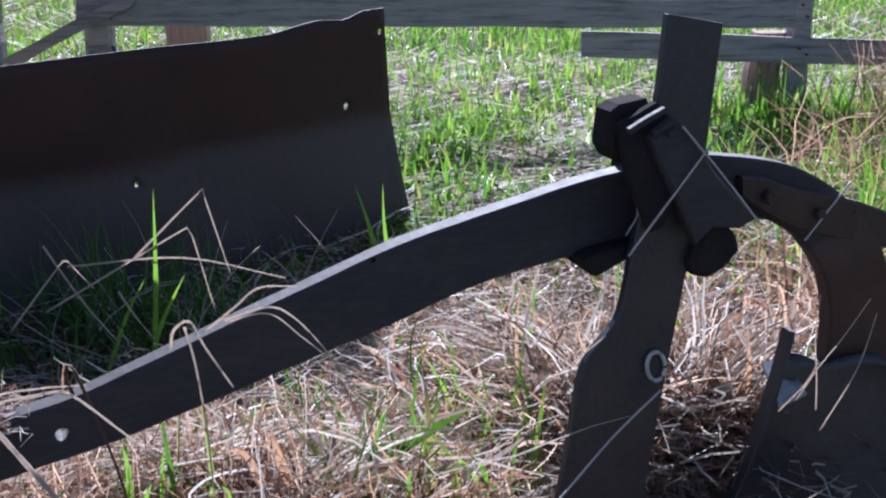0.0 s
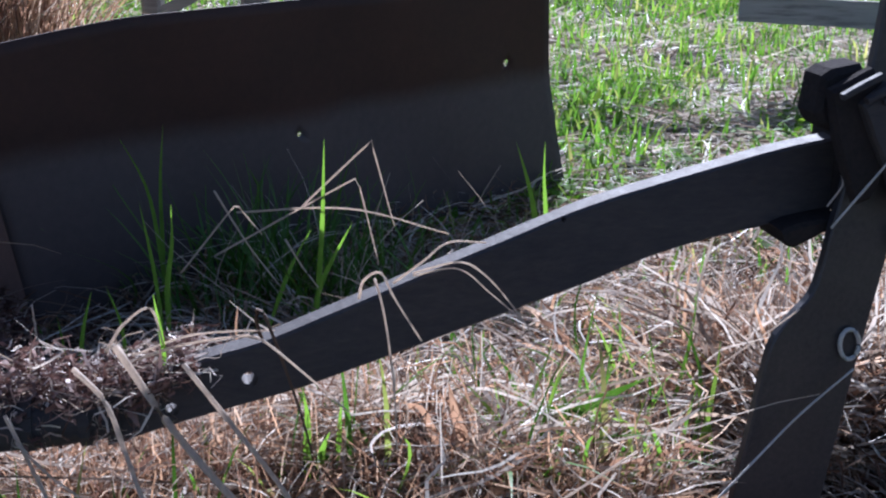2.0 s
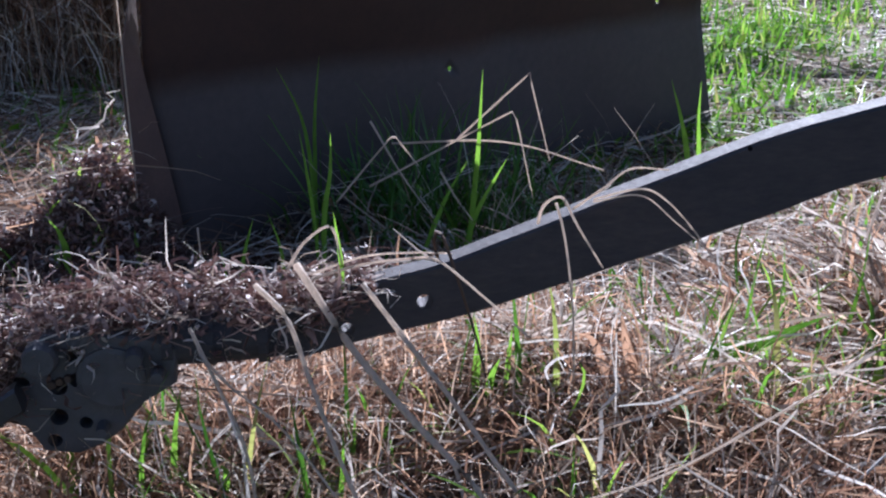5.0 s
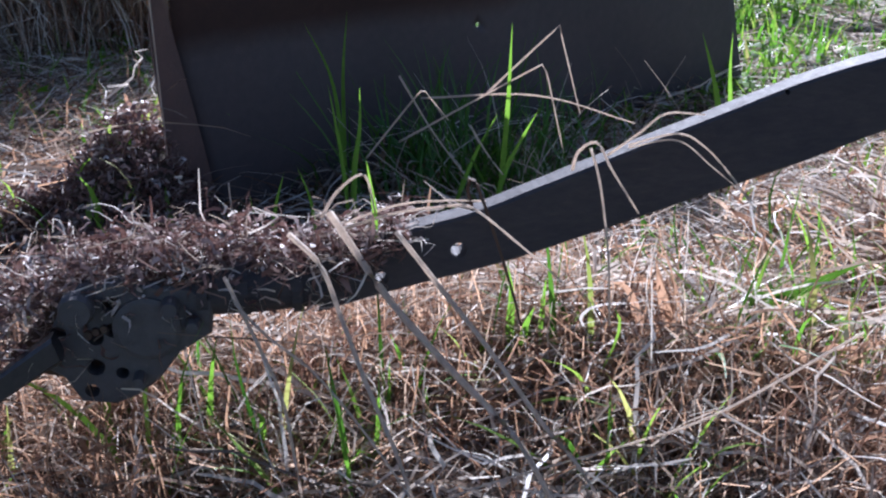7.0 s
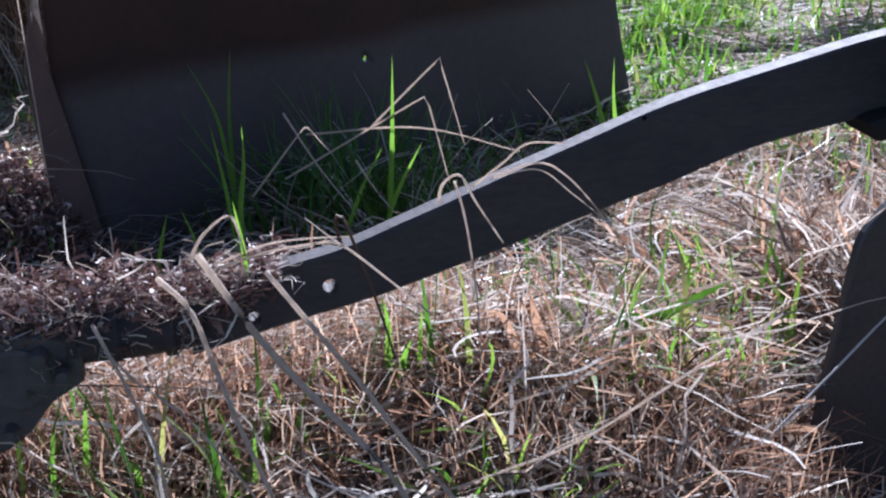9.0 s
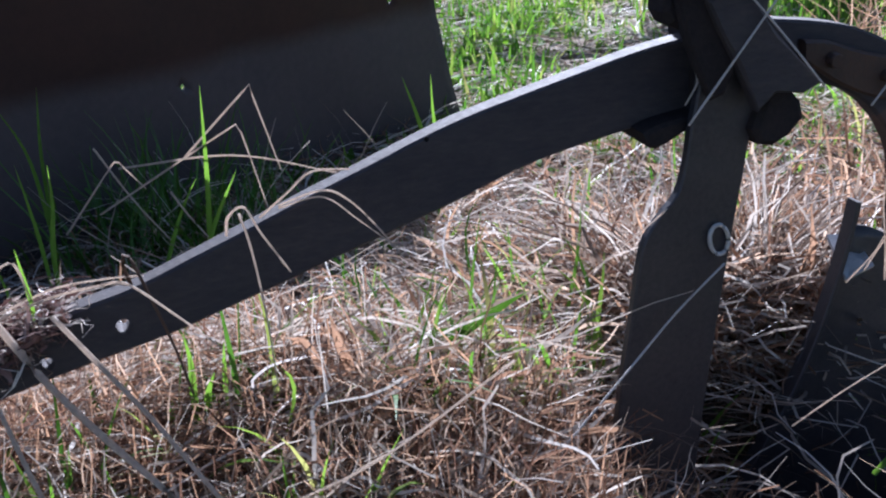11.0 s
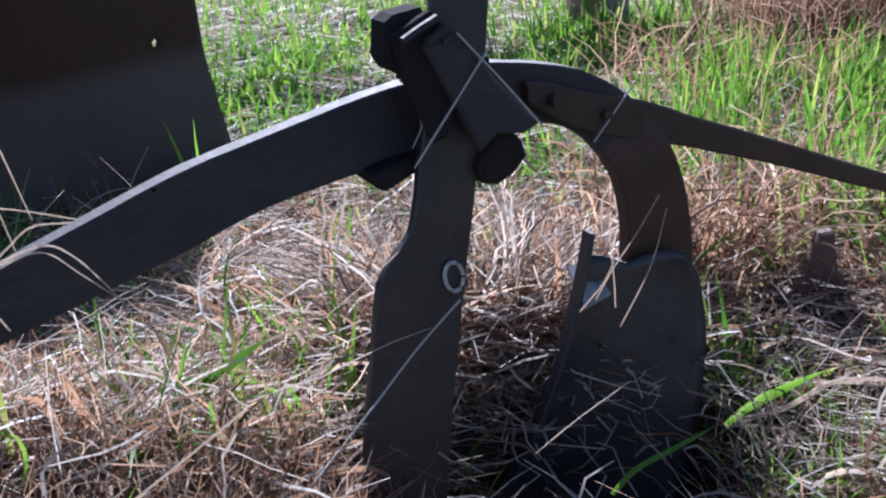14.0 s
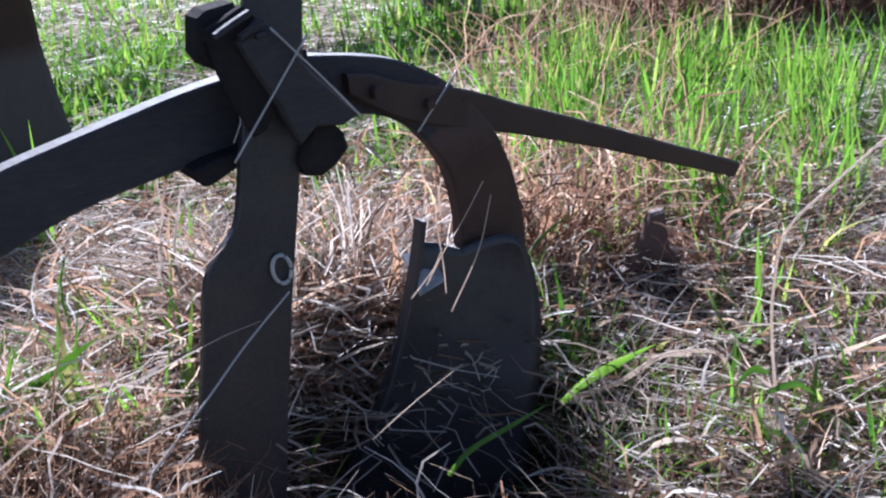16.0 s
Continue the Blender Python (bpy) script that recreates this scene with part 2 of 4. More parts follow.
def plate(outline, n0, n1, c=0.004):
    """A flat plate with a chamfered rim, from its outline in the plough's plane."""
    o = np.array(outline, float)
    mid = o.mean(0)
    inner = o + (mid - o) / np.linalg.norm(mid - o, axis=1)[:, None] * c
    rings = [[W(s, n0, z) for s, z in inner], [W(s, n0 + c, z) for s, z in o], [W(s, n1 - c, z) for s, z in o], [W(s, n1, z) for s, z in inner]]
    return loft(rings)


def knob(s, z, r, n0, n1, sides=6, turn=0.3, dome=0.0):
    """A nut or bolt head across the plough's plane."""
    rings = []
    for rr, n in ((r * 0.86, n0 - dome), (r, n0 + 0.15 * (n1 - n0)), (r, n1 - 0.08 * (n1 - n0)), (r * 0.93, n1)):
        rings.append([W(s + rr * math.cos(turn + 2 * math.pi * j / sides), n, z + rr * math.sin(turn + 2 * math.pi * j / sides)) for j in range(sides)])
    return loft(rings)


def drill(ob, cutters):
    """Cuts real holes, each a closed mesh (verts, faces)."""
    verts, faces = [], []
    for v, f in cutters:
        faces += [tuple(i + len(verts) for i in q) for q in f]
        verts += list(v)
    cut = mesh_ob("cutter", verts, faces, IRON)
    md = ob.modifiers.new("holes", 'BOOLEAN')
    md.operation, md.object, md.solver = 'DIFFERENCE', cut, 'EXACT'
    bpy.context.view_layer.update()
    me = bpy.data.meshes.new_from_object(ob.evaluated_get(bpy.context.evaluated_depsgraph_get()))
    ob.modifiers.clear()
    me.name = ob.name
    ob.data = me
    data = cut.data
    bpy.data.objects.remove(cut)
    bpy.data.meshes.remove(data)


# ---- ground ----
def bump2(x, y, cx, cy, sx, sy):
    return np.exp(-((x - cx) / sx) ** 2 - ((y - cy) / sy) ** 2)


def heap(x, y):
    """How high matted litter lies over the soil."""
    m = 0.035 + 0.21 * bump2(x, y, -0.25, 1.58, 0.75, 0.38) + 0.07 * bump2(x, y, 0.62, 2.30, 0.30, 0.40) + 0.36 * bump2(x, y, -1.52, 2.28, 0.14, 0.16) + 0.12 * bump2(x, y, -1.75, 2.15, 0.25, 0.2) \
        + 0.10 * bump2(x, y, -0.9, 1.3, 0.5, 0.3) + 0.09 * bump2(x, y, 0.15, 2.3, 0.4, 0.3)
    hollow = bump2(x, y, 0.42, 1.55, 0.26, 0.24) + bump2(x, y, 0.75, 1.55, 0.3, 0.35) + bump2(x, y, 0.84, 1.76, 0.26, 0.24)
    return m * (1 - np.clip(hollow, 0, 0.97))


def relief(x, y):
    return 0.020 * np.sin(1.9 * x + 0.7 * y) * np.sin(1.3 * y - 0.5 * x + 1) + 0.010 * np.sin(6.1 * x + 2) * np.sin(5.3 * y)


def clumps(x, y):
    """Uneven tussocks of matted litter, a hand's width to an arm's length across."""
    a = np.sin(13 * x + 2.2 * np.sin(7 * y)) * np.sin(15 * y + 1.9 * np.sin(9 * x + 1))
    d = np.sin(29 * x + 1.5 * np.sin(21 * y + 2)) * np.sin(31 * y + 1.7 * np.sin(19 * x))
    return 0.030 * a + 0.016 * d


def ground_z(x, y):
    fade = np.clip((30 - np.hypot(x, y)) / 20, 0, 1)
    return 0.75 * heap(x, y) + (relief(x, y) + clumps(x, y) * np.clip((9 - y) / 5, 0.3, 1)) * fade - 0.13 * np.clip(bump2(x, y, 0.42, 1.50, 0.24, 0.24) + bump2(x, y, 0.78, 1.55, 0.26, 0.3), 0, 1) - 0.20 * bump2(x, y, 0.74, 1.70, 0.27, 0.16)


def build_ground():
    def axis(lo, hi, a, b, step, far):
        mid = np.arange(a, b + step / 2, step)
        left = a - np.geomspace(step, a - lo, far)[::-1]
        right = b + np.geomspace(step, hi - b, far)
        return np.r_[left, mid, right]
    xs, ys = axis(-400, 400, -3, 4, 0.03, 26), axis(-400, 600, 0.5, 6.5, 0.03, 26)
    gx, gy = np.meshgrid(xs, ys)
    gz = ground_z(gx, gy)
    nx, ny = len(xs), len(ys)
    idx = np.arange(nx * ny).reshape(ny, nx)
    faces = np.stack([idx[:-1, :-1], idx[:-1, 1:], idx[1:, 1:], idx[1:, :-1]], -1).reshape(-1, 4)
    me = bpy.data.meshes.new("ground")
    me.from_pydata(np.stack([gx, gy, gz], -1).reshape(-1, 3).tolist(), [], faces.tolist())
    me.polygons.foreach_set("use_smooth", [True] * len(me.polygons))
    me.materials.append(SOIL)
    tagged(new("ground", me), "field soil under matted dry litter and young grass", "ground", kind="structure")


build_ground()


# ---- strands: grass, straw and litter ----
U = np.random.uniform


def strands(name, label, category, material, base, azimuth, rise, length, width, bend, segs=4, roll=None, taper=1.0, root=1.0, kink=0.0):
    """Many curved ribbons in one mesh. rise: start angle over the ground; bend: how far the angle turns down along it."""
    # little lies in the hollow before the coulter and the mouldboard
    keep = U(0, 1, len(base)) > 0.975 * np.clip(1.9 * bump2(base[:, 0], base[:, 1], 0.68, 1.56, 0.29, 0.26), 0, 1) * (material is not DARKSTRAW)
    base, azimuth, rise, length, width, bend = (a[keep] for a in (base, azimuth, rise, length, width, bend))
    roll = roll if roll is None else roll[keep]
    n = len(base)
    f = np.linspace(0, 1, segs + 1)
    ang = rise[:, None] - bend[:, None] * f[None, :] ** 1.3
    ang = ang + np.cumsum(np.random.normal(0, kink, ang.shape), 1)
    # grass is short before the broken share, the mouldboard and at the foot of the coulter
    bx, by = base[:, 0], base[:, 1]
    length = length * np.clip(1 - 0.35 * bump2(bx, by, 1.20, 1.66, 0.20, 0.22) - 0.72 * bump2(bx, by, 1.34, 2.03, 0.19, 0.18) - 0.65 * bump2(bx, by, 0.40, 1.36, 0.17, 0.15) - 0.82 * bump2(bx, by, 0.70, 1.62, 0.24, 0.20), 0.15, 1)
    step = (length / segs)[:, None]
    hor = np.concatenate([np.zeros((n, 1)), np.cumsum(np.cos(ang[:, :-1]) * step, 1)], 1)
    ver = np.concatenate([np.zeros((n, 1)), np.cumsum(np.sin(ang[:, :-1]) * step, 1)], 1)
    twist = azimuth[:, None] + np.random.normal(0, 0.25, n)[:, None] * f[None, :] * 2 + np.cumsum(np.random.normal(0, kink * 1.3, (n, segs + 1)), 1)
    ca, sa = np.cos(twist), np.sin(twist)
    mid = np.stack([base[:, 0:1] + hor * ca, base[:, 1:2] + hor * sa, base[:, 2:3] + ver], -1)
    roll = np.random.uniform(0, 2 * np.pi, n) if roll is None else roll
    side = np.stack([-sa * np.cos(roll)[:, None], ca * np.cos(roll)[:, None], np.sin(roll)[:, None] * np.ones_like(ca)], -1)
    prof = np.minimum(1, root + (1 - root) * f * 4) * np.clip(1 - taper * f ** 2.2, 0.06, 1)
    half = side * (width[:, None] * 0.5 * prof[None, :])[..., None]
    v = np.stack([mid - half, mid + half], 2).reshape(-1, 3)
    k = (segs + 1) * 2
    off = (np.arange(n) * k)[:, None, None]
    j = (np.arange(segs) * 2)[None, :, None]
    quad = (off + j + np.array([0, 1, 3, 2])[None, None, :]).reshape(-1)
    me = bpy.data.meshes.new(name)
    me.vertices.add(len(v))
    me.vertices.foreach_set("co", v.astype(np.float32).reshape(-1))
    nf = n * segs
    me.loops.add(nf * 4)
    me.loops.foreach_set("vertex_index", quad.astype(np.int32))
    me.polygons.add(nf)
    me.polygons.foreach_set("loop_start", (np.arange(nf) * 4).astype(np.int32))
    me.update(calc_edges=True)
    me.validate()
    me.materials.append(material)
    return tagged(new(name, me), label, category, kind="stuff")


def scatter(n, x0, x1, y0, y1, weight=None):
    """n places on the ground, drawn by weight(x, y)."""
    got = np.zeros((0, 2))
    while len(got) < n:
        p = np.random.uniform((x0, y0), (x1, y1), (4 * n + 100, 2))
        if weight is not None:
            p = p[np.random.uniform(0, 1, len(p)) < weight(p[:, 0], p[:, 1])]
        got = np.vstack([got, p])
    got = got[:n]
    return np.c_[got, ground_z(got[:, 0], got[:, 1])]


def blotch(x, y, scale, seed):
    """Soft patches between 0 and 1."""
    s = scale
    v = np.sin(s * x + 1.7 * seed) * np.sin(s * 0.9 * y + seed) + 0.6 * np.sin(2.3 * s * x - 1.1 * s * y + seed * 3) + 0.4 * np.sin(3.1 * s * y + 2.2 * s * x + seed)
    return np.clip(0.5 + 0.4 * v, 0, 1)


def in_view(x, y, pad=0.5):
    return ((x < 0.85 * y + pad + 0.3) & (x > -0.80 * y - pad)).astype(float)



def bare(x, y):
    """Less growth at the sheet's near corner, before the mouldboard and round the broken share."""
    return (1 - 0.92 * bump2(x, y, -1.15, 2.25, 0.33, 0.50)) * (1 - np.clip(1.5 * bump2(x, y, 0.92, 1.68, 0.25, 0.28), 0, 0.97)) * (1 - 0.97 * np.clip(1.3 * bump2(x, y, 0.68, 1.66, 0.28, 0.24), 0, 1)) * (1 - 0.5 * bump2(x, y, 1.40, 2.15, 0.18, 0.15))


def combed(p, spread=0.55):
    """Straw lies in bundles that turn from place to place."""
    x, y = p[:, 0], p[:, 1]
    return 0.25 + 0.9 * np.sin(2.3 * x + 1.9 * y) + 0.6 * np.sin(5.1 * y - 4.3 * x + 1) + np.random.normal(0, spread, len(p)) + np.pi * np.random.randint(0, 2, len(p))


# ---- the plough ----
plough = empty("plough", "old rusty dark iron walking plough half sunk in dry grass", "plough", place=W(0.75, 0, 0.05))
plough_inv = Matrix.Translation(plough.location).inverted()


def of_plough(name, vf, material, label="", smooth=False, parent=None):
    ob = mesh_ob(name, vf[0], vf[1], material, None, label, smooth)
    ob.parent = parent or plough
    if parent is None:
        ob.matrix_parent_inverse = plough_inv
    return ob


BEAM_TOP = [(-0.36, 0.485), (-0.23, 0.528), (-0.115, 0.556), (0.03, 0.608), (0.215, 0.676), (0.385, 0.736), (0.53, 0.772), (0.71, 0.812), (0.89, 0.836),
            (0.98, 0.829), (1.07, 0.812), (1.13, 0.790), (1.19, 0.755), (1.245, 0.713)]
LEG_TOP = [(1.247, 0.712), (1.30, 0.645), (1.335, 0.575), (1.356, 0.50), (1.368, 0.42), (1.37, 0.35)]
BEAM_LOW = [(-0.36, 0.405), (-0.23, 0.437), (-0.085, 0.468), (0.06, 0.510), (0.272, 0.575), (0.392, 0.612), (0.53, 0.657), (0.74, 0.694), (0.88, 0.716),
            (0.967, 0.722), (1.057, 0.709), (1.122, 0.673), (1.150, 0.645)]
LEG_LOW = [(1.151, 0.644), (1.168, 0.622), (1.195, 0.57), (1.208, 0.49), (1.206, 0.42), (1.205, 0.35)]
beam = of_plough("beam", bar(BEAM_TOP, BEAM_LOW, 0.0, 0.045, 0.005, 120, 0.0012), IRON, "curved dark iron beam with worn bright top edge")
leg = bar(LEG_TOP, LEG_LOW, 0.002, 0.043, 0.005, 50, 0.0015)
for v in leg[0]:
    back_by = 0.12 * min(max((0.62 - v.z) / 0.2, 0.0), 1.0)
    v += W(0.76 * back_by, back_by, -0.44 * back_by) - W(0, 0, 0)
of_plough("standard", leg, LEGRUST, "rust-brown leg of the beam")
drill(beam, [knob(-0.147, 0.495, 0.0125, -0.03, 0.08, 16), knob(-0.264, 0.456, 0.011, -0.03, 0.08, 16), knob(0.34, 0.716, 0.004, -0.03, 0.08, 8)])

# front end: round socket and the bolted hitch plate
socket = of_plough("socket", tube([W(s, 0.018, z) for s, z in ((-0.34, 0.452), (-0.37, 0.450), (-0.45, 0.447), (-0.55, 0.446), (-0.57, 0.444))], [0.030, 0.037, 0.039, 0.038, 0.030], 14), IRON, "", True)
hitch = of_plough("hitch_plate", plate([(-0.777, 0.357), (-0.758, 0.400), (-0.735, 0.445), (-0.704, 0.480), (-0.649, 0.481), (-0.548, 0.466), (-0.515, 0.447), (-0.520, 0.392), (-0.570, 0.362), (-0.606, 0.318),
                                        (-0.640, 0.294), (-0.672, 0.282), (-0.722, 0.290), (-0.742, 0.330)], -0.02, 0.012, 0.004), HITCH, "dark iron hitch plate with bolt holes")
drill(hitch, [knob(s, z, r, -0.05, 0.05, 14) for s, z, r in ((-0.742, 0.405, 0.012), (-0.661, 0.446, 0.014), (-0.663, 0.406, 0.012), (-0.690, 0.396, 0.013), (-0.695, 0.347, 0.014), (-0.657, 0.335, 0.010), (-0.705, 0.308, 0.011))])
of_plough("backing_plate", plate([(-0.84, 0.34), (-0.757, 0.432), (-0.70, 0.472), (-0.60, 0.472), (-0.54, 0.462), (-0.54, 0.405), (-0.59, 0.345), (-0.65, 0.30), (-0.73, 0.295), (-0.80, 0.32)], 0.03, 0.045), RUST)
of_plough("disc", knob(-0.613, 0.407, 0.050, -0.026, -0.018, 28, 0.0, 0.001), HITCH, parent=hitch)
for s, z, r in ((-0.708, 0.450, 0.026), (-0.755, 0.372, 0.013), (-0.632, 0.330, 0.009), (-0.575, 0.445, 0.013), (-0.545, 0.415, 0.010)):
    of_plough("bolt", knob(s, z, r, -0.042, -0.02, 12, 0.2, 0.006), HITCH, parent=hitch)
for k in range(26):
    a, z = -0.745 + 0.215 * ((k * 0.618) % 1), 0.325 + 0.145 * ((k * 0.371) % 1)
    if z > 0.34 + 0.9 * max(0.0, a + 0.63) and a < -0.57 and math.hypot(a + 0.613, z - 0.407) > 0.06:
        of_plough("rust_scab", knob(a, z, 0.004 + 0.005 * ((k * 0.77) % 1), -0.0245, -0.018, 7, k, 0.002), RUST, parent=hitch)
of_plough("draw_bar", bar([(-1.20, 0.08), (-0.95, 0.262), (-0.824, 0.361), (-0.745, 0.415)], [(-1.20, 0.02), (-0.95, 0.215), (-0.831, 0.314), (-0.735, 0.375)], -0.056, -0.022, 0.005, 16, 0.001), STEEL)
for s in (-0.39, -0.47, -0.53):
    of_plough("collar", tube([W(s - 0.008, 0.018, 0.4475), W(s + 0.008, 0.018, 0.4475)], 0.0425, 14), IRON, parent=socket)

# coulter: an upright knife clamped to the beam
of_plough("coulter", bar([(0.897, 1.065), (0.891, 1.007), (0.884, 0.926), (0.878, 0.862), (0.866, 0.76), (0.853, 0.66), (0.844, 0.60), (0.829, 0.511), (0.815, 0.42), (0.801, 0.32), (0.786, 0.21), (0.768, 0.045), (0.755, -0.12), (0.745, -0.24)],
                         [(0.798, 1.084), (0.792, 1.012), (0.786, 0.955), (0.772, 0.83), (0.760, 0.75), (0.750, 0.70), (0.742, 0.645), (0.728, 0.592), (0.70, 0.560), (0.672, 0.522), (0.660, 0.475), (0.645, 0.37), (0.629, 0.27), (0.612, 0.11), (0.590, -0.12), (0.58, -0.24)],
                         -0.077, -0.057, 0.003, 80, 0.001), STEEL, "flat dark steel coulter knife")
jaw = of_plough("clamp_jaw", plate([(0.706, 0.922), (0.770, 0.953), (0.797, 0.925), (0.835, 0.862), (0.812, 0.795), (0.790, 0.752), (0.768, 0.745), (0.742, 0.80), (0.722, 0.85)], -0.108, -0.082, 0.006), DULL)
clamp = of_plough("clamp_plate", plate([(0.748, 0.902), (0.788, 0.934), (0.812, 0.913), (0.869, 0.838), (0.948, 0.755), (0.918, 0.742), (0.868, 0.748), (0.838, 0.722), (0.806, 0.79), (0.770, 0.855)], -0.128, -0.098, 0.006), IRON)
of_plough("nut", plate([(0.706, 0.938), (0.722, 0.948), (0.768, 0.955), (0.788, 0.92), (0.778, 0.868), (0.735, 0.850), (0.712, 0.862), (0.700, 0.882)], -0.081, -0.012, 0.010), DULL)
for a, b in (((0.708, 0.922), (0.768, 0.951)), ((0.748, 0.915), (0.788, 0.933)), ((0.773, 0.913), (0.790, 0.916))):
    of_plough("lug", bar([a, ((a[0] + b[0]) / 2, (a[1] + b[1]) / 2 + 0.001), b], [(a[0] + 0.003, a[1] - 0.009), ((a[0] + b[0]) / 2 + 0.003, (a[1] + b[1]) / 2 - 0.008), (b[0] + 0.003, b[1] - 0.009)], -0.136, -0.122, 0.002, 6), IRON, parent=clamp)
of_plough("nut", plate([(0.872, 0.752), (0.908, 0.746), (0.930, 0.722), (0.938, 0.694), (0.912, 0.668), (0.884, 0.655), (0.857, 0.660), (0.845, 0.685)], -0.104, -0.02, 0.010), DULL)
of_plough("clamp_foot", bar([(0.682, 0.690), (0.70, 0.698), (0.73, 0.704), (0.78, 0.710)], [(0.686, 0.672), (0.70, 0.662), (0.722, 0.668), (0.78, 0.694)], -0.05, 0.05, 0.006, 10, 0.001), DULL)
of_plough("clamp_yoke", bar([(0.785, 0.855), (0.83, 0.868), (0.895, 0.86)], [(0.785, 0.72), (0.83, 0.722), (0.885, 0.725)], -0.056, 0.075, 0.005, 8), DULL)
of_plough("ring", tube([W(0.800 + 0.017 * math.cos(a) - 0.003 * math.sin(a), -0.083, 0.504 + 0.026 * math.sin(a)) for a in np.linspace(0, 2 * math.pi * 0.97, 22)], 0.0038, 6), BRIGHT, "small pale worn metal ring")
of_plough("wire", tube(spline([W(0.753, -0.05, 0.728), W(0.757, -0.08, 0.77), W(0.753, -0.082, 0.79), W(0.775, -0.085, 0.797), W(0.804, -0.10, 0.797)], 16), 0.0017, 5), BRIGHT, "thin pale wire on the clamp")

# handle stub, bolted along the bend of the beam
handle = of_plough("handle", bar([(0.982, 0.800), (1.034, 0.792), (1.096, 0.768), (1.24, 0.727), (1.368, 0.676), (1.572, 0.597), (1.784, 0.512), (2.065, 0.401)],
                        [(0.985, 0.763), (1.067, 0.711), (1.157, 0.674), (1.339, 0.622), (1.492, 0.571), (1.608, 0.531), (1.787, 0.464), (2.048, 0.366)], -0.026, -0.002, 0.005, 60, 0.0015, 0.11), RUST, "tapering rusty handle bar")
of_plough("bolt", knob(1.035, 0.762, 0.013, -0.038, -0.022, 9, 0.6, 0.003), RUST, parent=handle)
of_plough("bolt", knob(1.15, 0.718, 0.010, -0.020, -0.008, 9, 0.6, 0.003), RUST, parent=handle)


# mouldboard: one curved plate
def mouldboard():
    left = spline([(1.160, 0.392), (1.147, 0.35), (1.117, 0.25), (1.075, 0.14), (1.020, 0.02), (0.94, -0.12), (0.87, -0.25)], 24)
    right = spline([(1.385, 0.380), (1.418, 0.32), (1.428, 0.21), (1.412, 0.07), (1.36, -0.12), (1.31, -0.26)], 24)
    m = 18
    front, rear = [], []
    for i in range(24):
        v = i / 23
        row = []
        for j in range(m + 1):
            f = j / m
            s, z = left[i] * (1 - f) + right[i] * f
            n = 0.085 - 0.035 * f + 0.03 * math.sin(math.pi * f) - 0.06 * v * f + 0.005 * noise.noise(Vector((s * 9, z * 9, 2)))
            # worn corner bent back into the sun beside the shin, and a ragged upper edge
            bent = math.exp(-((f - 0.14) / 0.14) ** 2) * max(0.0, 0.28 - v) / 0.28
            n += 0.02 * bent ** 1.5
            z += (0.012 * math.sin(f * 9) + 0.008 * noise.noise(Vector((f * 7, 1, 4)))) * max(0.0, 0.15 - v) / 0.15
            row.append(W(s, n, z))
        front.append(row)
        rear.append([p + Vector((-UY, UX, 0)) * 0.008 for p in row])
    verts = [p for r in front for p in r] + [p for r in rear for p in r]
    k, tot = m + 1, 24 * (m + 1)
    faces = []
    for i in range(23):
        for j in range(m):
            a = i * k + j
            faces += [(a, a + 1, a + k + 1, a + k), (a + tot, a + k + tot, a + k + 1 + tot, a + 1 + tot)]
    rim = [j for j in range(k)] + [i * k + m for i in range(1, 24)] + [23 * k + j for j in range(m - 1, -1, -1)] + [i * k for i in range(22, 0, -1)]
    faces += [(a, a + tot, b + tot, b) for a, b in zip(rim, rim[1:] + rim[:1])]
    return verts, faces


board_plate = of_plough("mouldboard", mouldboard(), STEEL, "curved dark steel mouldboard", True)
of_plough("shin", bar([(1.181, 0.461), (1.169, 0.40), (1.149, 0.32), (1.122, 0.233), (1.089, 0.147), (1.051, 0.068), (1.013, 0.0), (0.95, -0.1)], [(1.170, 0.463), (1.158, 0.40), (1.138, 0.32), (1.111, 0.233), (1.078, 0.147), (1.040, 0.068), (1.002, 0.0), (0.94, -0.1)], 0.066, 0.10, 0.002, 30), STEEL, "thin worn shin edge", parent=board_plate)
# Added lip in pale metal: its colour imitates sunlight on the bent corner.
lip = [(1.150, 0.056, 0.318), (1.205, 0.050, 0.338), (1.228, 0.135, 0.352), (1.205, 0.150, 0.366), (1.168, 0.150, 0.372)]
of_plough("worn_sunlit_lip", loft([[W(a, b, c) for a, b, c in lip], [W(a, b + 0.004, c - 0.006) for a, b, c in lip]]), BRIGHT, "worn bent corner, its pale metal standing for sunlight", parent=board_plate)
of_plough("frog", bar([(1.36, 0.36), (1.35, 0.20), (1.30, 0.02)], [(1.22, 0.36), (1.20, 0.20), (1.14, 0.02)], 0.125, 0.16, 0.004, 10, 0.001), RUST)

# a separate broken share lying in the grass
share = empty("broken_share", "broken rusty plough share lying in dry grass", "plough share", place=(1.365, 2.2, 0.045))
share_outline = ((-0.21, 0, -0.08), (-0.16, 0, 0.02), (-0.02, 0, 0.06), (0.02, 0, 0.17), (0.05, 0, 0.175), (0.065, 0, 0.09), (0.085, 0, 0.07), (0.115, 0, -0.03), (0.10, 0, -0.10))
o = [Vector(p) for p in share_outline]
c0 = sum(o, Vector()) / len(o)
rings = [[c0 + (p - c0) * 0.97 + Vector((0, -0.012 - 0.2 * p.z * abs(p.x), 0)) for p in o], [p + Vector((0, -0.006, 0)) for p in o], [p + Vector((0, 0.010, 0)) for p in o], [c0 + (p - c0) * 0.97 + Vector((0, 0.014, 0)) for p in o]]
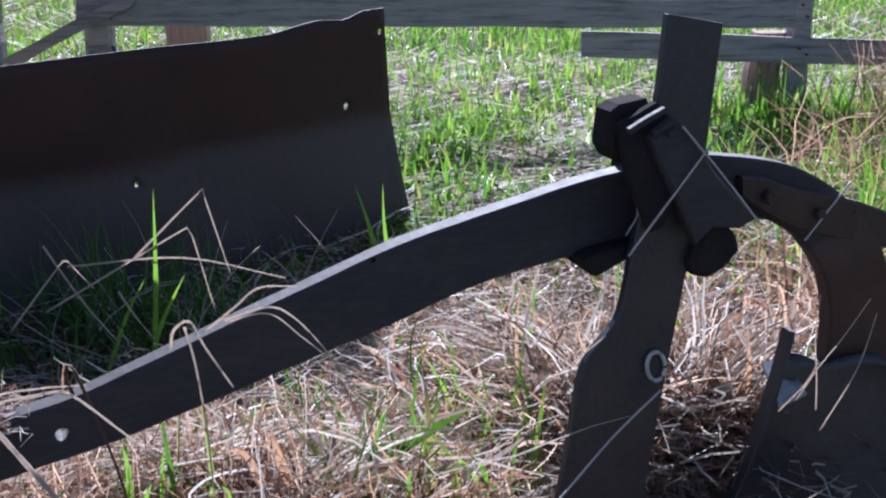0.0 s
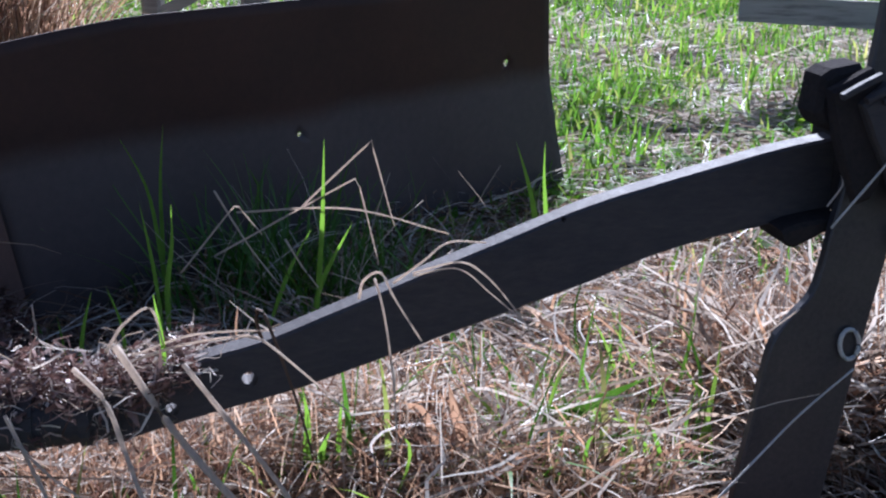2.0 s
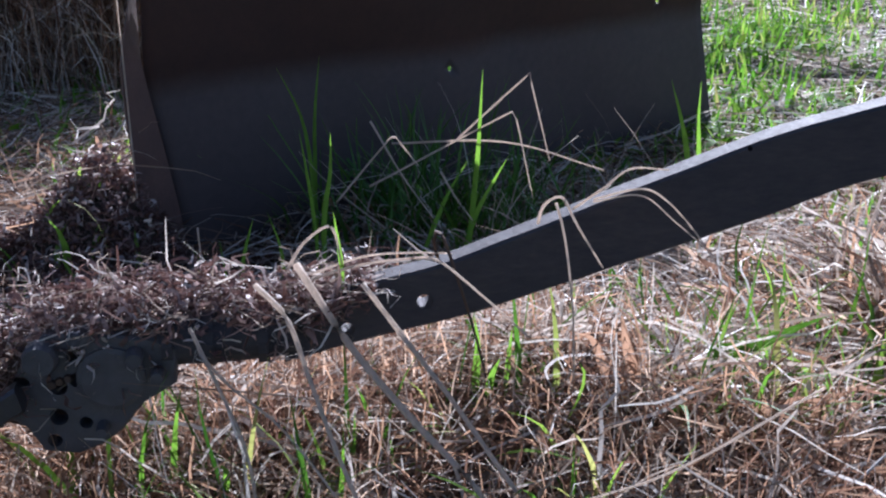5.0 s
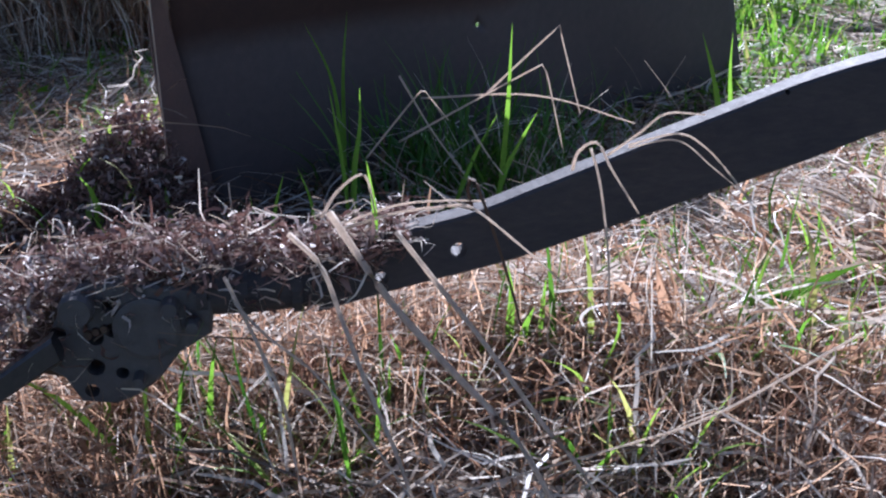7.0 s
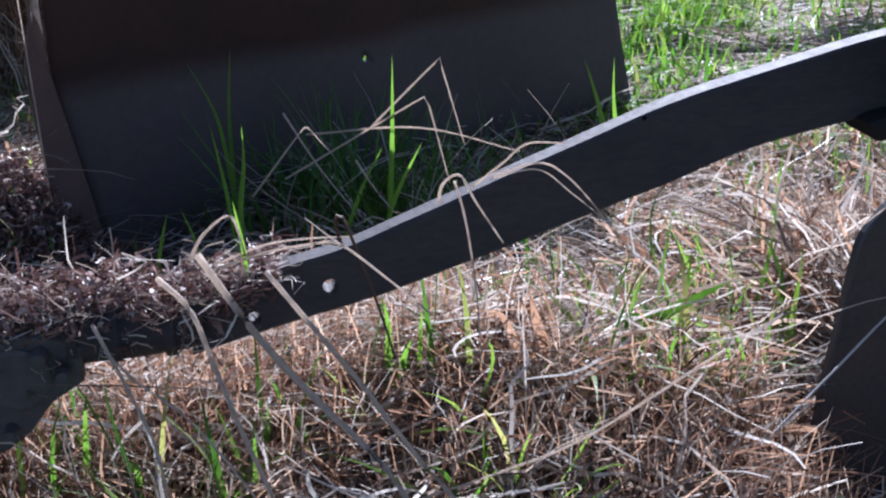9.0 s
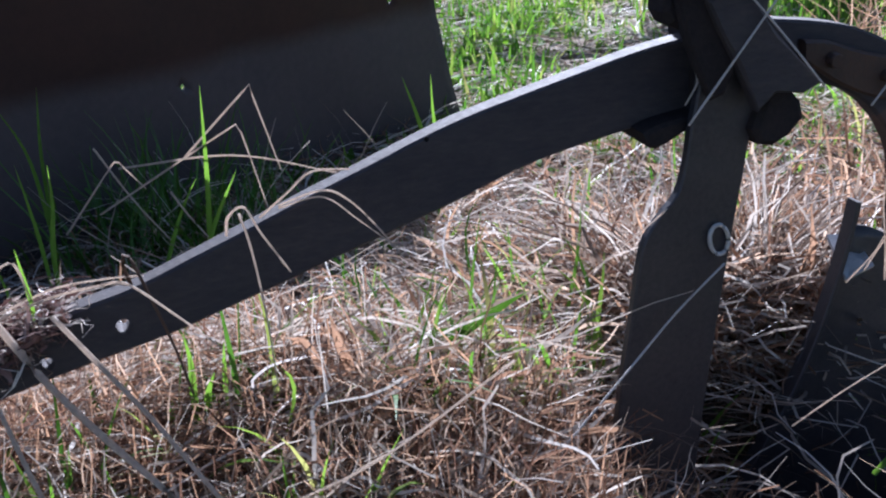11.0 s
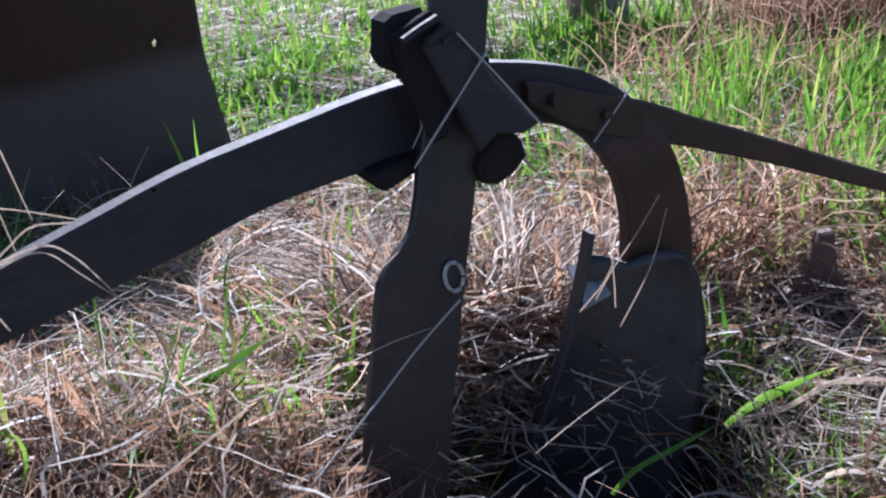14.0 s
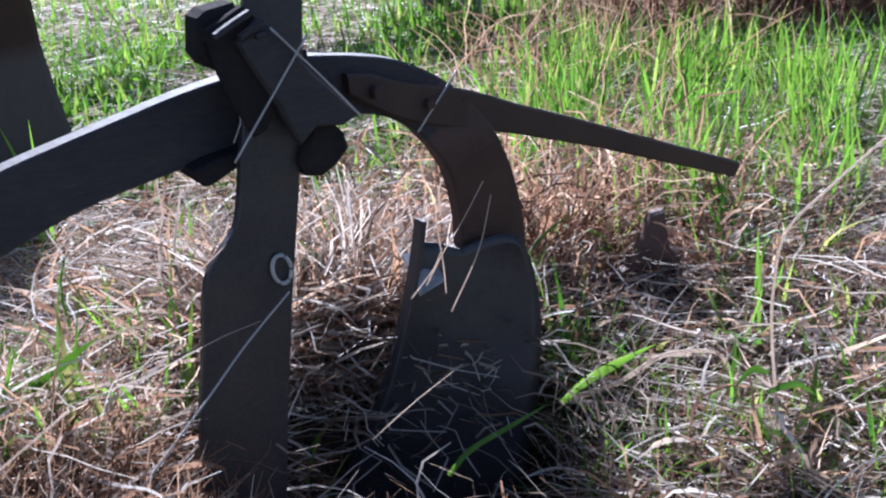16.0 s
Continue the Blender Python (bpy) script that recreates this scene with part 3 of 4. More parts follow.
mesh_ob("share_body", *loft([[p * 1.2 for p in r] for r in rings]), FLAP, share)


# ---- standing steel sheet ----
SX, SY = 0.685, 0.729


def Z(w, n, z):
    return Vector((0.01 + SX * w - SY * n, 3.92 + SY * w + SX * n, z))


sheet = empty("steel_sheet", "large dark rusty steel sheet standing on edge in grass", "steel sheet", place=Z(-1.04, 0, 0))
sheet_inv = Matrix.Translation(sheet.location).inverted()


def sheet_panel():
    """The sheet with its crease, uneven top edge and slanting end."""
    top = spline([(-2.10, 0.81), (-1.92, 0.830), (-1.70, 0.850), (-1.20, 0.853), (-0.70, 0.850), (-0.49, 0.873), (-0.37, 0.866), (-0.29, 0.888), (-0.19, 0.890)], 60)
    rows = np.linspace(0, 1, 26)
    verts, faces = [], []
    for side in (0, 0.006):
        for f in rows:
            for i, (w, zt) in enumerate(top):
                z = -0.03 + f * (zt + 0.03)
                g = i / 59
                left = -2.018 - 0.088 * np.clip((z - 0.04) / 0.55, 0, 1) ** 1.2
                right = 0.03 - 0.225 * np.clip(z / 0.87, 0, 1.05) ** 0.9
                ww = left + g * (right - left)
                lean = -0.05 * max(0, z - 0.51) / 0.33 + 0.012 * math.sin(ww * 2.1) * z + 0.004 * math.sin(ww * 9 + z * 7) + 0.05 * max(0, g - 0.93) * (1 - z)
                verts.append(Z(ww, lean + side, z))
    k, tot = 60, 60 * 26
    for r in range(25):
        for i in range(59):
            a = r * k + i
            faces += [(a, a + 1, a + k + 1, a + k), (a + tot, a + k + tot, a + k + 1 + tot, a + 1 + tot)]
    rim = list(range(k)) + [r * k + 59 for r in range(1, 26)] + [25 * k + i for i in range(58, -1, -1)] + [r * k for r in range(24, 0, -1)]
    faces += [(a, a + tot, b + tot, b) for a, b in zip(rim, rim[1:] + rim[:1])]
    return verts, faces


def on_sheet(name, vf, material, label="", smooth=False):
    ob = mesh_ob(name, vf[0], vf[1], material, None, label, smooth)
    ob.parent = sheet
    ob.matrix_parent_inverse = sheet_inv
    return ob


def sheet_hole(w, z, r):
    return tube([Z(w, -0.2, z), Z(w, 0.2, z)], r, 12)


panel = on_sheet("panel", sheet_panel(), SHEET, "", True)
drill(panel, [sheet_hole(-0.336, 0.574, 0.012), sheet_hole(-0.206, 0.812, 0.011), sheet_hole(-1.18, 0.462, 0.008)])
panel.data.polygons.foreach_set("use_smooth", [True] * len(panel.data.polygons))
zs = np.linspace(-0.03, 0.80, 14)
inner = [(-2.020 - 0.088 * np.clip((z - 0.04) / 0.55, 0, 1) ** 1.2, z) for z in zs]
out = np.interp(zs, [-0.03, 0.1, 0.2, 0.46, 0.63, 0.8], [0.11, 0.115, 0.12, 0.092, 0.068, 0.025])
flap = [[Z(w, -0.004, z), Z(w - 0.5 * o - 0.006, -0.033, z), Z(w - o, -0.05, z), Z(w - o, -0.042, z), Z(w - 0.5 * o, -0.024, z), Z(w, 0.006, z)] for (w, z), o in zip(inner, out)]
on_sheet("turned_edge", loft(flap), FLAP, "bent rust-brown edge of the sheet")
on_sheet("wire_hook", tube(spline([Z(-1.215, 0.0, 0.86), Z(-1.212, -0.02, 0.835), Z(-1.205, -0.022, 0.80), Z(-1.20, -0.018, 0.775)], 8), 0.006, 6), STEEL)


# ---- fence ----
fence = empty("wooden_fence", "weathered grey wooden post and rail fence in grass", "fence", place=(0.2, 6.1, 0.0))
fence_inv = Matrix.Translation(fence.location).inverted()


def of_fence(ob, label=""):
    ob.parent = fence
    ob.matrix_parent_inverse = fence_inv
    if label:
        ob["label"] = label
    return ob


def board(x0, x1, z0a, z0b, h, y, t, material, name, label, group, seed):
    """A sawn board with uneven edges and split ends."""
    rings = []
    for i in range(25):
        f = i / 24
        x = x0 + f * (x1 - x0)
        zb = z0a + f * (z0b - z0a)
        q = [0.007 * noise.noise(Vector((x * 3.1, k * 5.3, seed))) for k in range(4)]
        e = (0.02 * noise.noise(Vector((seed, 1.7, 3))) if i in (0, 24) else 0)
        rings.append([Vector((x + e, y + q[0], zb + q[1])), Vector((x - e, y + q[0], zb + h + q[2])), Vector((x - e, y + t + q[3], zb + h + q[2])), Vector((x + e, y + t + q[3], zb + q[1]))])
    return of_fence(mesh_ob(name, *loft(rings), material), label)


def post(x, y, w, d, h, lean, material, label, seed):
    rings = []
    for i in range(13):
        z = -0.1 + (h + 0.1) * i / 12
        r = 1 + 0.06 * noise.noise(Vector((z * 4, seed, 0)))
        ox = x + lean * z
        rings.append([Vector((ox + sx * w / 2 * r + 0.006 * noise.noise(Vector((z * 9, seed, sx))), y + sy * d / 2 * r, z)) for sx, sy in ((-1, -0.7), (-0.7, -1), (0.7, -1), (1, -0.7), (1, 0.7), (0.7, 1), (-0.7, 1), (-1, 0.7))])
    return of_fence(mesh_ob("post", *loft(rings), material), label)


board(-1.70, 2.07, 0.606, 0.540, 0.15, 6.00, 0.03, GREYWOOD, "rail", "", "", 1.0)
board(0.937, 5.60, 0.398, 0.200, 0.138, 6.035, 0.03, GREYWOOD, "rail", "lower rail with a sawn end", "", 2.0)
post(2.125, 6.125, 0.115, 0.11, 1.15, 0.005, GREYWOOD, "", 1)
post(1.925, 6.20, 0.17, 0.14, 0.50, 0.13, BROWNWOOD, "short brown leaning wooden prop beside the post", 2)
post(-1.61, 6.10, 0.145, 0.12, 1.15, 0.0, GREYWOOD, "", 3)
post(-1.19, 6.35, 0.22, 0.20, 0.64, 0.0, BROWNWOOD, "thick brown wooden stump behind the rail", 4)
post(-2.14, 6.0, 0.11, 0.11, 1.15, 0.0, GREYWOOD, "", 5)
post(4.6, 6.12, 0.12, 0.12, 1.0, 0.0, GREYWOOD, "", 6)
bm_rings = [[Vector((x, y, z)) for x, y, z in ((a - 0.03, 5.96, b - 0.05), (a + 0.03, 5.96, b + 0.05), (a + 0.03, 5.99, b + 0.05), (a - 0.03, 5.99, b - 0.05))] for a, b in ((-2.17, 0.37), (-1.97, 0.465), (-1.77, 0.57), (-1.52, 0.69), (-1.37, 0.755))]
of_fence(mesh_ob("brace", *loft(bm_rings), GREYWOOD), "board braced slantwise against the post")
for x, z in ((-1.56, 0.70), (-1.52, 0.64), (2.10, 0.66), (2.13, 0.60), (2.10, 0.43), (2.14, 0.40)):
    of_fence(mesh_ob("nail", *tube([(x, 5.985, z), (x, 6.02, z)], 0.006, 8), RUST))


# ---- single stalks, blades and twine ----
def stalk(points, r, material, name, label, category, group, sides=6, thin=0.6):
    path = spline(points, max(10, 5 * len(points)))
    radii = [r * (1 - (1 - thin) * i / (len(path) - 1)) * (1 + 0.18 * noise.noise(Vector((i * 0.9, r * 900, 0)))) for i in range(len(path))]
    return tagged(mesh_ob(name, *tube(path, radii, sides), material, None, "", True), label, category, group)


def blade(points, width, material, name, label, category, group, twist=0.4, face=(1, -0.35, 0)):
    """A folded grass blade along a curve, widest in its lower third."""
    path = [Vector(p) for p in spline(points, 14)]
    verts, faces = [], []
    for i, p in enumerate(path):
        f = i / 13
        wd = width * (0.55 + 0.9 * f if f < 0.4 else 0.91 * (1 - ((f - 0.4) / 0.6) ** 1.6) + 0.02)
        d = (path[min(i + 1, 13)] - path[max(i - 1, 0)]).normalized()
        side = Vector(face).normalized()
        side = (side - side.dot(d) * d).normalized()
        side = Matrix.Rotation(twist * (f - 0.3), 3, d) @ side
        up = d.cross(side)
        verts += [p - side * wd / 2, p + up * wd * 0.18, p + side * wd / 2]
    for i in range(13):
        a = i * 3
        faces += [(a, a + 1, a + 4, a + 3), (a + 1, a + 2, a + 5, a + 4)]
    return tagged(mesh_ob(name, verts, faces, material, None, "", True), label, category, group)


DRY = "dry bleached grass stem leaning over the plough beam"
for pts, r in (
        ([(-0.718, 1.26, 0.571), (-0.624, 1.205, 0.470), (-0.521, 1.14, 0.396), (-0.463, 1.10, 0.365), (-0.397, 1.04, 0.325), (-0.25, 0.95, 0.10)], 0.0074),
        ([(-0.775, 1.24, 0.542), (-0.717, 1.20, 0.512), (-0.678, 1.16, 0.449), (-0.627, 1.10, 0.375), (-0.564, 1.04, 0.273), (-0.50, 0.99, 0.08)], 0.0055),
        ([(-0.619, 1.26, 0.547), (-0.542, 1.22, 0.473), (-0.474, 1.18, 0.412), (-0.382, 1.10, 0.338), (-0.319, 1.04, 0.299), (-0.18, 0.95, 0.10)], 0.0050),
        ([(-0.557, 1.31, 0.572), (-0.514, 1.29, 0.579), (-0.438, 1.25, 0.541), (-0.374, 1.22, 0.501)], 0.0032),
        ([(-0.856, 1.18, 0.495), (-0.80, 1.14, 0.416), (-0.753, 1.10, 0.347), (-0.717, 1.04, 0.257), (-0.68, 1.0, 0.08)], 0.0042),
        ([(-0.835, 1.16, 0.464), (-0.784, 1.14, 0.426), (-0.696, 1.10, 0.386), (-0.569, 1.0, 0.308), (-0.42, 0.92, 0.12)], 0.0030),
        ([(0.036, 1.25, 0.441), (-0.154, 1.15, 0.355), (-0.273, 1.10, 0.324), (-0.462, 1.0, 0.301), (-0.60, 0.95, 0.25)], 0.0030),
        ([(0.351, 1.52, 0.602), (0.24, 1.48, 0.527), (0.161, 1.44, 0.485)], 0.0022),
        ([(-0.377, 1.36, 0.619), (-0.367, 1.34, 0.654), (-0.341, 1.33, 0.671), (-0.317, 1.31, 0.638), (-0.277, 1.29, 0.583)], 0.0036),
        ([(-0.349, 1.33, 0.662), (-0.336, 1.31, 0.629), (-0.325, 1.29, 0.581), (-0.315, 1.27, 0.512), (-0.31, 1.26, 0.42)], 0.0030),
        ([(-0.328, 1.38, 0.637), (-0.283, 1.38, 0.673), (-0.247, 1.40, 0.697), (-0.192, 1.42, 0.692)], 0.0034),
        ([(-0.298, 1.38, 0.654), (-0.23, 1.37, 0.677), (-0.192, 1.36, 0.663), (-0.153, 1.34, 0.628), (-0.113, 1.32, 0.58)], 0.0028),
        ([(-0.298, 1.38, 0.650), (-0.23, 1.36, 0.670), (-0.18, 1.34, 0.640), (-0.12, 1.31, 0.60)], 0.0022),
        ([(-0.708, 1.29, 0.535), (-0.627, 1.30, 0.561), (-0.549, 1.31, 0.572), (-0.521, 1.31, 0.569)], 0.0042),
        ([(-0.708, 1.30, 0.540), (-0.63, 1.31, 0.569), (-0.56, 1.315, 0.578), (-0.50, 1.33, 0.575)], 0.0032),
        ([(-0.725, 1.24, 0.57), (-0.704, 1.26, 0.605), (-0.669, 1.28, 0.624), (-0.66, 1.30, 0.559)], 0.0042)):
    stalk(pts, r * (0.78 if r > 0.0045 else 0.68), STEM, "straw_stalk", DRY, "dry stem", "dry stems on the plough")
stalk([(-0.52, 1.33, 0.56), (-0.525, 1.32, 0.60), (-0.515, 1.32, 0.61), (-0.49, 1.31, 0.55), (-0.46, 1.30, 0.46), (-0.44, 1.28, 0.40)], 0.0032, DARKSTRAW, "withered_weed", "dark brown withered weed twisted over the beam", "dry stem", "dry stems on the plough")
for pts in ([W(0.857, -0.142, 0.903), W(0.791, -0.128, 0.808), W(0.726, -0.112, 0.713)], [W(0.797, -0.138, 0.92), W(0.872, -0.137, 0.838), W(0.948, -0.132, 0.752)],
            [W(1.216, -0.008, 0.768), W(1.168, -0.014, 0.720), W(1.120, -0.020, 0.672)], [W(0.802, -0.10, 0.468), W(0.715, -0.10, 0.395), W(0.623, -0.12, 0.322), W(0.49, -0.17, 0.24)]):
    stalk(pts, 0.0019, TWINE, "twine", "thin pale twine stretched across the clamp", "twine", "twine on the plough", 6, 1.0)

GB = "fresh green grass blade lit from behind"
for pts, wd in (
        ([(-0.945, 2.20, 0.10), (-0.941, 2.20, 0.295), (-0.923, 2.20, 0.406), (-0.919, 2.20, 0.501)], 0.017),
        ([(-0.96, 2.22, 0.10), (-0.972, 2.22, 0.30), (-0.985, 2.22, 0.41), (-0.998, 2.22, 0.50)], 0.013),
        ([(-1.09, 2.56, 0.0), (-1.063, 2.56, 0.104), (-1.074, 2.56, 0.313), (-1.096, 2.56, 0.443), (-1.153, 2.56, 0.56)], 0.015),
        ([(-1.1, 2.6, 0.02), (-1.078, 2.6, 0.181), (-1.07, 2.6, 0.419), (-1.051, 2.6, 0.588)], 0.014),
        ([(-0.64, 2.38, 0.05), (-0.63, 2.38, 0.205), (-0.613, 2.38, 0.41), (-0.603, 2.38, 0.615)], 0.016),
        ([(-0.66, 2.36, 0.08), (-0.623, 2.36, 0.241), (-0.588, 2.36, 0.324), (-0.538, 2.36, 0.418)], 0.015),
        ([(-0.76, 2.34, 0.10), (-0.716, 2.34, 0.229), (-0.676, 2.34, 0.327), (-0.631, 2.34, 0.408)], 0.013),
        ([(-1.09, 2.0, 0.10), (-1.079, 2.0, 0.193), (-1.064, 2.0, 0.283), (-1.039, 2.0, 0.365)], 0.014),
        ([(-0.97, 2.02, 0.10), (-0.983, 2.02, 0.204), (-0.99, 2.02, 0.292), (-1.016, 2.02, 0.372)], 0.012),
        ([(-1.10, 2.0, 0.10), (-1.11, 2.0, 0.22), (-1.12, 2.0, 0.31)], 0.008),
        ([(-0.10, 3.0, 0.0), (-0.104, 3.0, 0.22), (-0.128, 3.0, 0.345), (-0.165, 3.0, 0.466)], 0.020),
        ([(-0.07, 3.0, 0.0), (-0.075, 3.0, 0.237), (-0.084, 3.0, 0.362), (-0.084, 3.0, 0.468)], 0.016),
        ([(-0.17, 2.98, 0.0), (-0.16, 2.98, 0.15), (-0.13, 2.98, 0.27)], 0.013),
        ([(-0.475, 1.42, 0.24), (-0.476, 1.42, 0.317), (-0.473, 1.42, 0.385), (-0.479, 1.42, 0.436)], 0.016),
        ([(-0.46, 1.42, 0.26), (-0.45, 1.41, 0.33), (-0.435, 1.41, 0.37)], 0.015),
        ([(-0.43, 1.44, 0.28), (-0.425, 1.44, 0.36), (-0.42, 1.44, 0.41)], 0.010),
        ([(-0.66, 1.30, 0.50), (-0.661, 1.30, 0.56), (-0.67, 1.30, 0.64)], 0.009),
        ([(0.96, 1.70, 0.05), (1.01, 1.69, 0.095), (1.09, 1.68, 0.135), (1.16, 1.67, 0.165)], 0.022),
        ([(0.64, 1.43, 0.10), (0.687, 1.45, 0.131), (0.78, 1.50, 0.135), (0.876, 1.55, 0.14)], 0.016)):
    blade(pts, wd, GREEN, "grass_shoot", GB, "grass blade", "tall grass blades")
blade([(-0.06, 1.62, 0.30), (-0.02, 1.60, 0.337), (0.032, 1.57, 0.384), (0.082, 1.55, 0.421)], 0.024, DEEPGREEN, "broad_grass_shoot", "broad dark green grass blade lying over straw", "grass blade", "tall grass blades", 1.2)
blade([(-0.10, 1.63, 0.30), (-0.07, 1.62, 0.318), (-0.01, 1.60, 0.325)], 0.018, DEEPGREEN, "broad_grass_shoot", "broad dark green grass blade lying over straw", "grass blade", "tall grass blades", 0.9)

for pts in ([(-0.938, 2.30, 0.301), (-0.80, 2.30, 0.471), (-0.79, 2.30, 0.465), (-0.739, 2.30, 0.402)], [(-0.869, 2.35, 0.329), (-0.54, 2.40, 0.512), (-0.528, 2.40, 0.505), (-0.482, 2.40, 0.302)],
            [(-0.665, 2.40, 0.442), (-0.51, 2.45, 0.586), (-0.50, 2.45, 0.578), (-0.449, 2.45, 0.383)], [(-0.823, 2.40, 0.424), (-0.549, 2.40, 0.44), (-0.321, 2.50, 0.352)],
            [(-0.697, 2.35, 0.376), (-0.655, 2.33, 0.317), (-0.612, 2.30, 0.276)], [(-0.875, 2.40, 0.476), (-0.794, 2.38, 0.35), (-0.711, 2.35, 0.254)],
            [(-1.439, 2.30, 0.25), (-1.439, 2.30, 0.383), (-1.44, 2.30, 0.597), (-1.441, 2.30, 0.80)], [(-1.121, 1.90, 0.15), (-1.121, 1.90, 0.206), (-1.126, 1.90, 0.371)],
            [(0.676, 1.90, 0.735), (0.783, 1.95, 0.728), (0.835, 2.0, 0.705), (0.92, 2.05, 0.5)],
            [(0.697, 1.60, 0.38), (0.694, 1.60, 0.437), (0.685, 1.60, 0.524), (0.688, 1.60, 0.596)], [(0.66, 1.60, 0.40), (0.694, 1.60, 0.459), (0.735, 1.60, 0.518), (0.776, 1.60, 0.587)],
            [(0.63, 1.60, 0.379), (0.673, 1.60, 0.429), (0.694, 1.60, 0.47)], [(0.70, 1.58, 0.35), (0.76, 1.59, 0.46), (0.79, 1.60, 0.56)], [(0.52, 1.50, 0.16), (0.60, 1.5, 0.22), (0.70, 1.52, 0.27)]):
    stalk(pts, 0.0028 if pts[0][0] < 0.5 else 0.0015, STEM, "straw_stalk", "thin bent dry grass stem standing in the grass", "dry stem", "bent dry stems", 5)
stalk([(1.0, 1.76, 0.02), (1.097, 1.72, 0.063), (1.176, 1.70, 0.115), (1.234, 1.69, 0.124), (1.301, 1.68, 0.115), (1.327, 1.67, 0.076), (1.309, 1.66, 0.018), (1.29, 1.64, -0.06)], 0.0062, STEM, "straw_stalk", "looped pale dry stem beside the mouldboard", "dry stem", "bent dry stems")
for pts, wd in (([(-0.21, 1.48, 0.28), (-0.235, 1.47, 0.37), (-0.25, 1.46, 0.44)], 0.022), ([(-0.26, 1.48, 0.28), (-0.29, 1.47, 0.38), (-0.325, 1.46, 0.40)], 0.017), ([(-0.13, 1.50, 0.25), (-0.14, 1.49, 0.31), (-0.175, 1.48, 0.33)], 0.020),
                ([(-0.02, 1.45, 0.22), (-0.015, 1.44, 0.29), (-0.03, 1.43, 0.34)], 0.020), ([(-0.10, 1.40, 0.20), (-0.085, 1.38, 0.28), (-0.06, 1.36, 0.33)], 0.018), ([(1.10, 2.30, 0.05), (1.14, 2.29, 0.22), (1.20, 2.28, 0.36)], 0.026),
                ([(1.18, 2.32, 0.05), (1.16, 2.31, 0.25), (1.10, 2.30, 0.38)], 0.022), ([(0.58, 1.98, 0.10), (0.56, 1.96, 0.24), (0.50, 1.94, 0.34)], 0.018), ([(0.66, 2.0, 0.10), (0.69, 1.98, 0.26), (0.68, 1.97, 0.40)], 0.020)):
    blade(pts, wd, BROWN, "curled_frond", "curled orange-brown withered frond in straw", "dead frond", "withered leaves", 1.6)
dry_weed = stalk([(1.277, 1.35, -0.045), (1.256, 1.35, 0.107), (1.23, 1.35, 0.299), (1.227, 1.35, 0.41), (1.244, 1.35, 0.504), (1.313, 1.35, 0.567), (1.438, 1.35, 0.659)], 0.0036, STEM, "dry_weed", "upright dry weed stem with a side branch", "dry stem", "bent dry stems")
for pts in ([(1.222, 1.345, 0.20), (1.27, 1.33, 0.215), (1.31, 1.32, 0.19)], [(1.222, 1.345, 0.24), (1.18, 1.33, 0.26), (1.14, 1.32, 0.235)], [(1.225, 1.345, 0.12), (1.26, 1.33, 0.11), (1.30, 1.31, 0.075)]):
    blade(pts, 0.015, DEEPGREEN, "foliage", "small green leaf", "", "", 0.5, (0.2, 0.2, 1)).parent = dry_weed


# ---- grass, straw and litter over the ground ----
def near_straw(x, y):
    return in_view(x, y) * np.clip((y - 1.0) / 0.5, 0.3, 1) * bare(x, y) * np.clip(1.25 - np.clip(y - 2.6, 0, 9) * 0.7, 0.12, 1) * (0.35 + 0.65 * blotch(x, y, 3.0, 1.0)) * (1 - 0.93 * bump2(x, y, -1.62, 2.20, 0.42, 0.45)) * (1 - 0.45 * bump2(x, y, -0.6, 1.18, 0.7, 0.25)) * (1 - 0.45 * bump2(x, y, 1.22, 1.68, 0.26, 0.36)) * (1 - 0.6 * bump2(x, y, 0.42, 1.38, 0.2, 0.18)) * (1 - 0.3 * bump2(x, y, -1.05, 1.32, 0.35, 0.28))


def raised(p, amount):
    p = p.copy()
    p[:, 2] += U(0, 1, len(p)) ** 1.5 * amount * (0.3 + heap(p[:, 0], p[:, 1]) * 3.0)
    return p


N = 35000
p = raised(scatter(N, -3.2, 3.6, 0.8, 4.2, near_straw), 0.16)
strands("straw_mat", "matted pale dry straw lying over the ground", "straw", STRAW, p, combed(p), U(-0.15, 0.40, N), U(0.10, 0.42, N), 0.0020 + 0.0075 * U(0, 1, N) ** 2, U(-0.1, 0.6, N), 6, None, 0.7, 1.0, 0.06)
# Dark underlayer paints the shade between the pale strands.
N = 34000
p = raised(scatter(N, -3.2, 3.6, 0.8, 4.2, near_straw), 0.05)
strands("dark_shade_straw", "dark brown straw under the pale mat, coloured as shade in its gaps", "straw", DARKSTRAW, p, combed(p, 0.9), U(-0.1, 0.5, N), U(0.06, 0.25, N), U(0.003, 0.008, N), U(0.0, 1.0, N), 4, None, 0.7, 1.0, 0.2)
N = 17000
p = raised(scatter(N, -2.6, 2.6, 0.8, 3.6, near_straw), 0.12)
strands("dead_grass_leaves", "curled brown dead grass leaves among straw", "dead leaves", BROWN, p, U(0, 2 * np.pi, N), U(0.2, 1.4, N), U(0.05, 0.22, N), 0.003 + 0.012 * U(0, 1, N) ** 2, U(0.3, 2.6, N), 6, None, 0.8, 1.0, 0.2)


def fore(x, y):
    return in_view(x, y) * bare(x, y) * np.clip(bump2(x, y, -0.6, 1.35, 0.9, 0.38) + 0.2 * bump2(x, y, 0.55, 2.15, 0.32, 0.30), 0, 1)


N = 14000
p = scatter(N, -2.0, 1.3, 0.8, 2.6, fore)
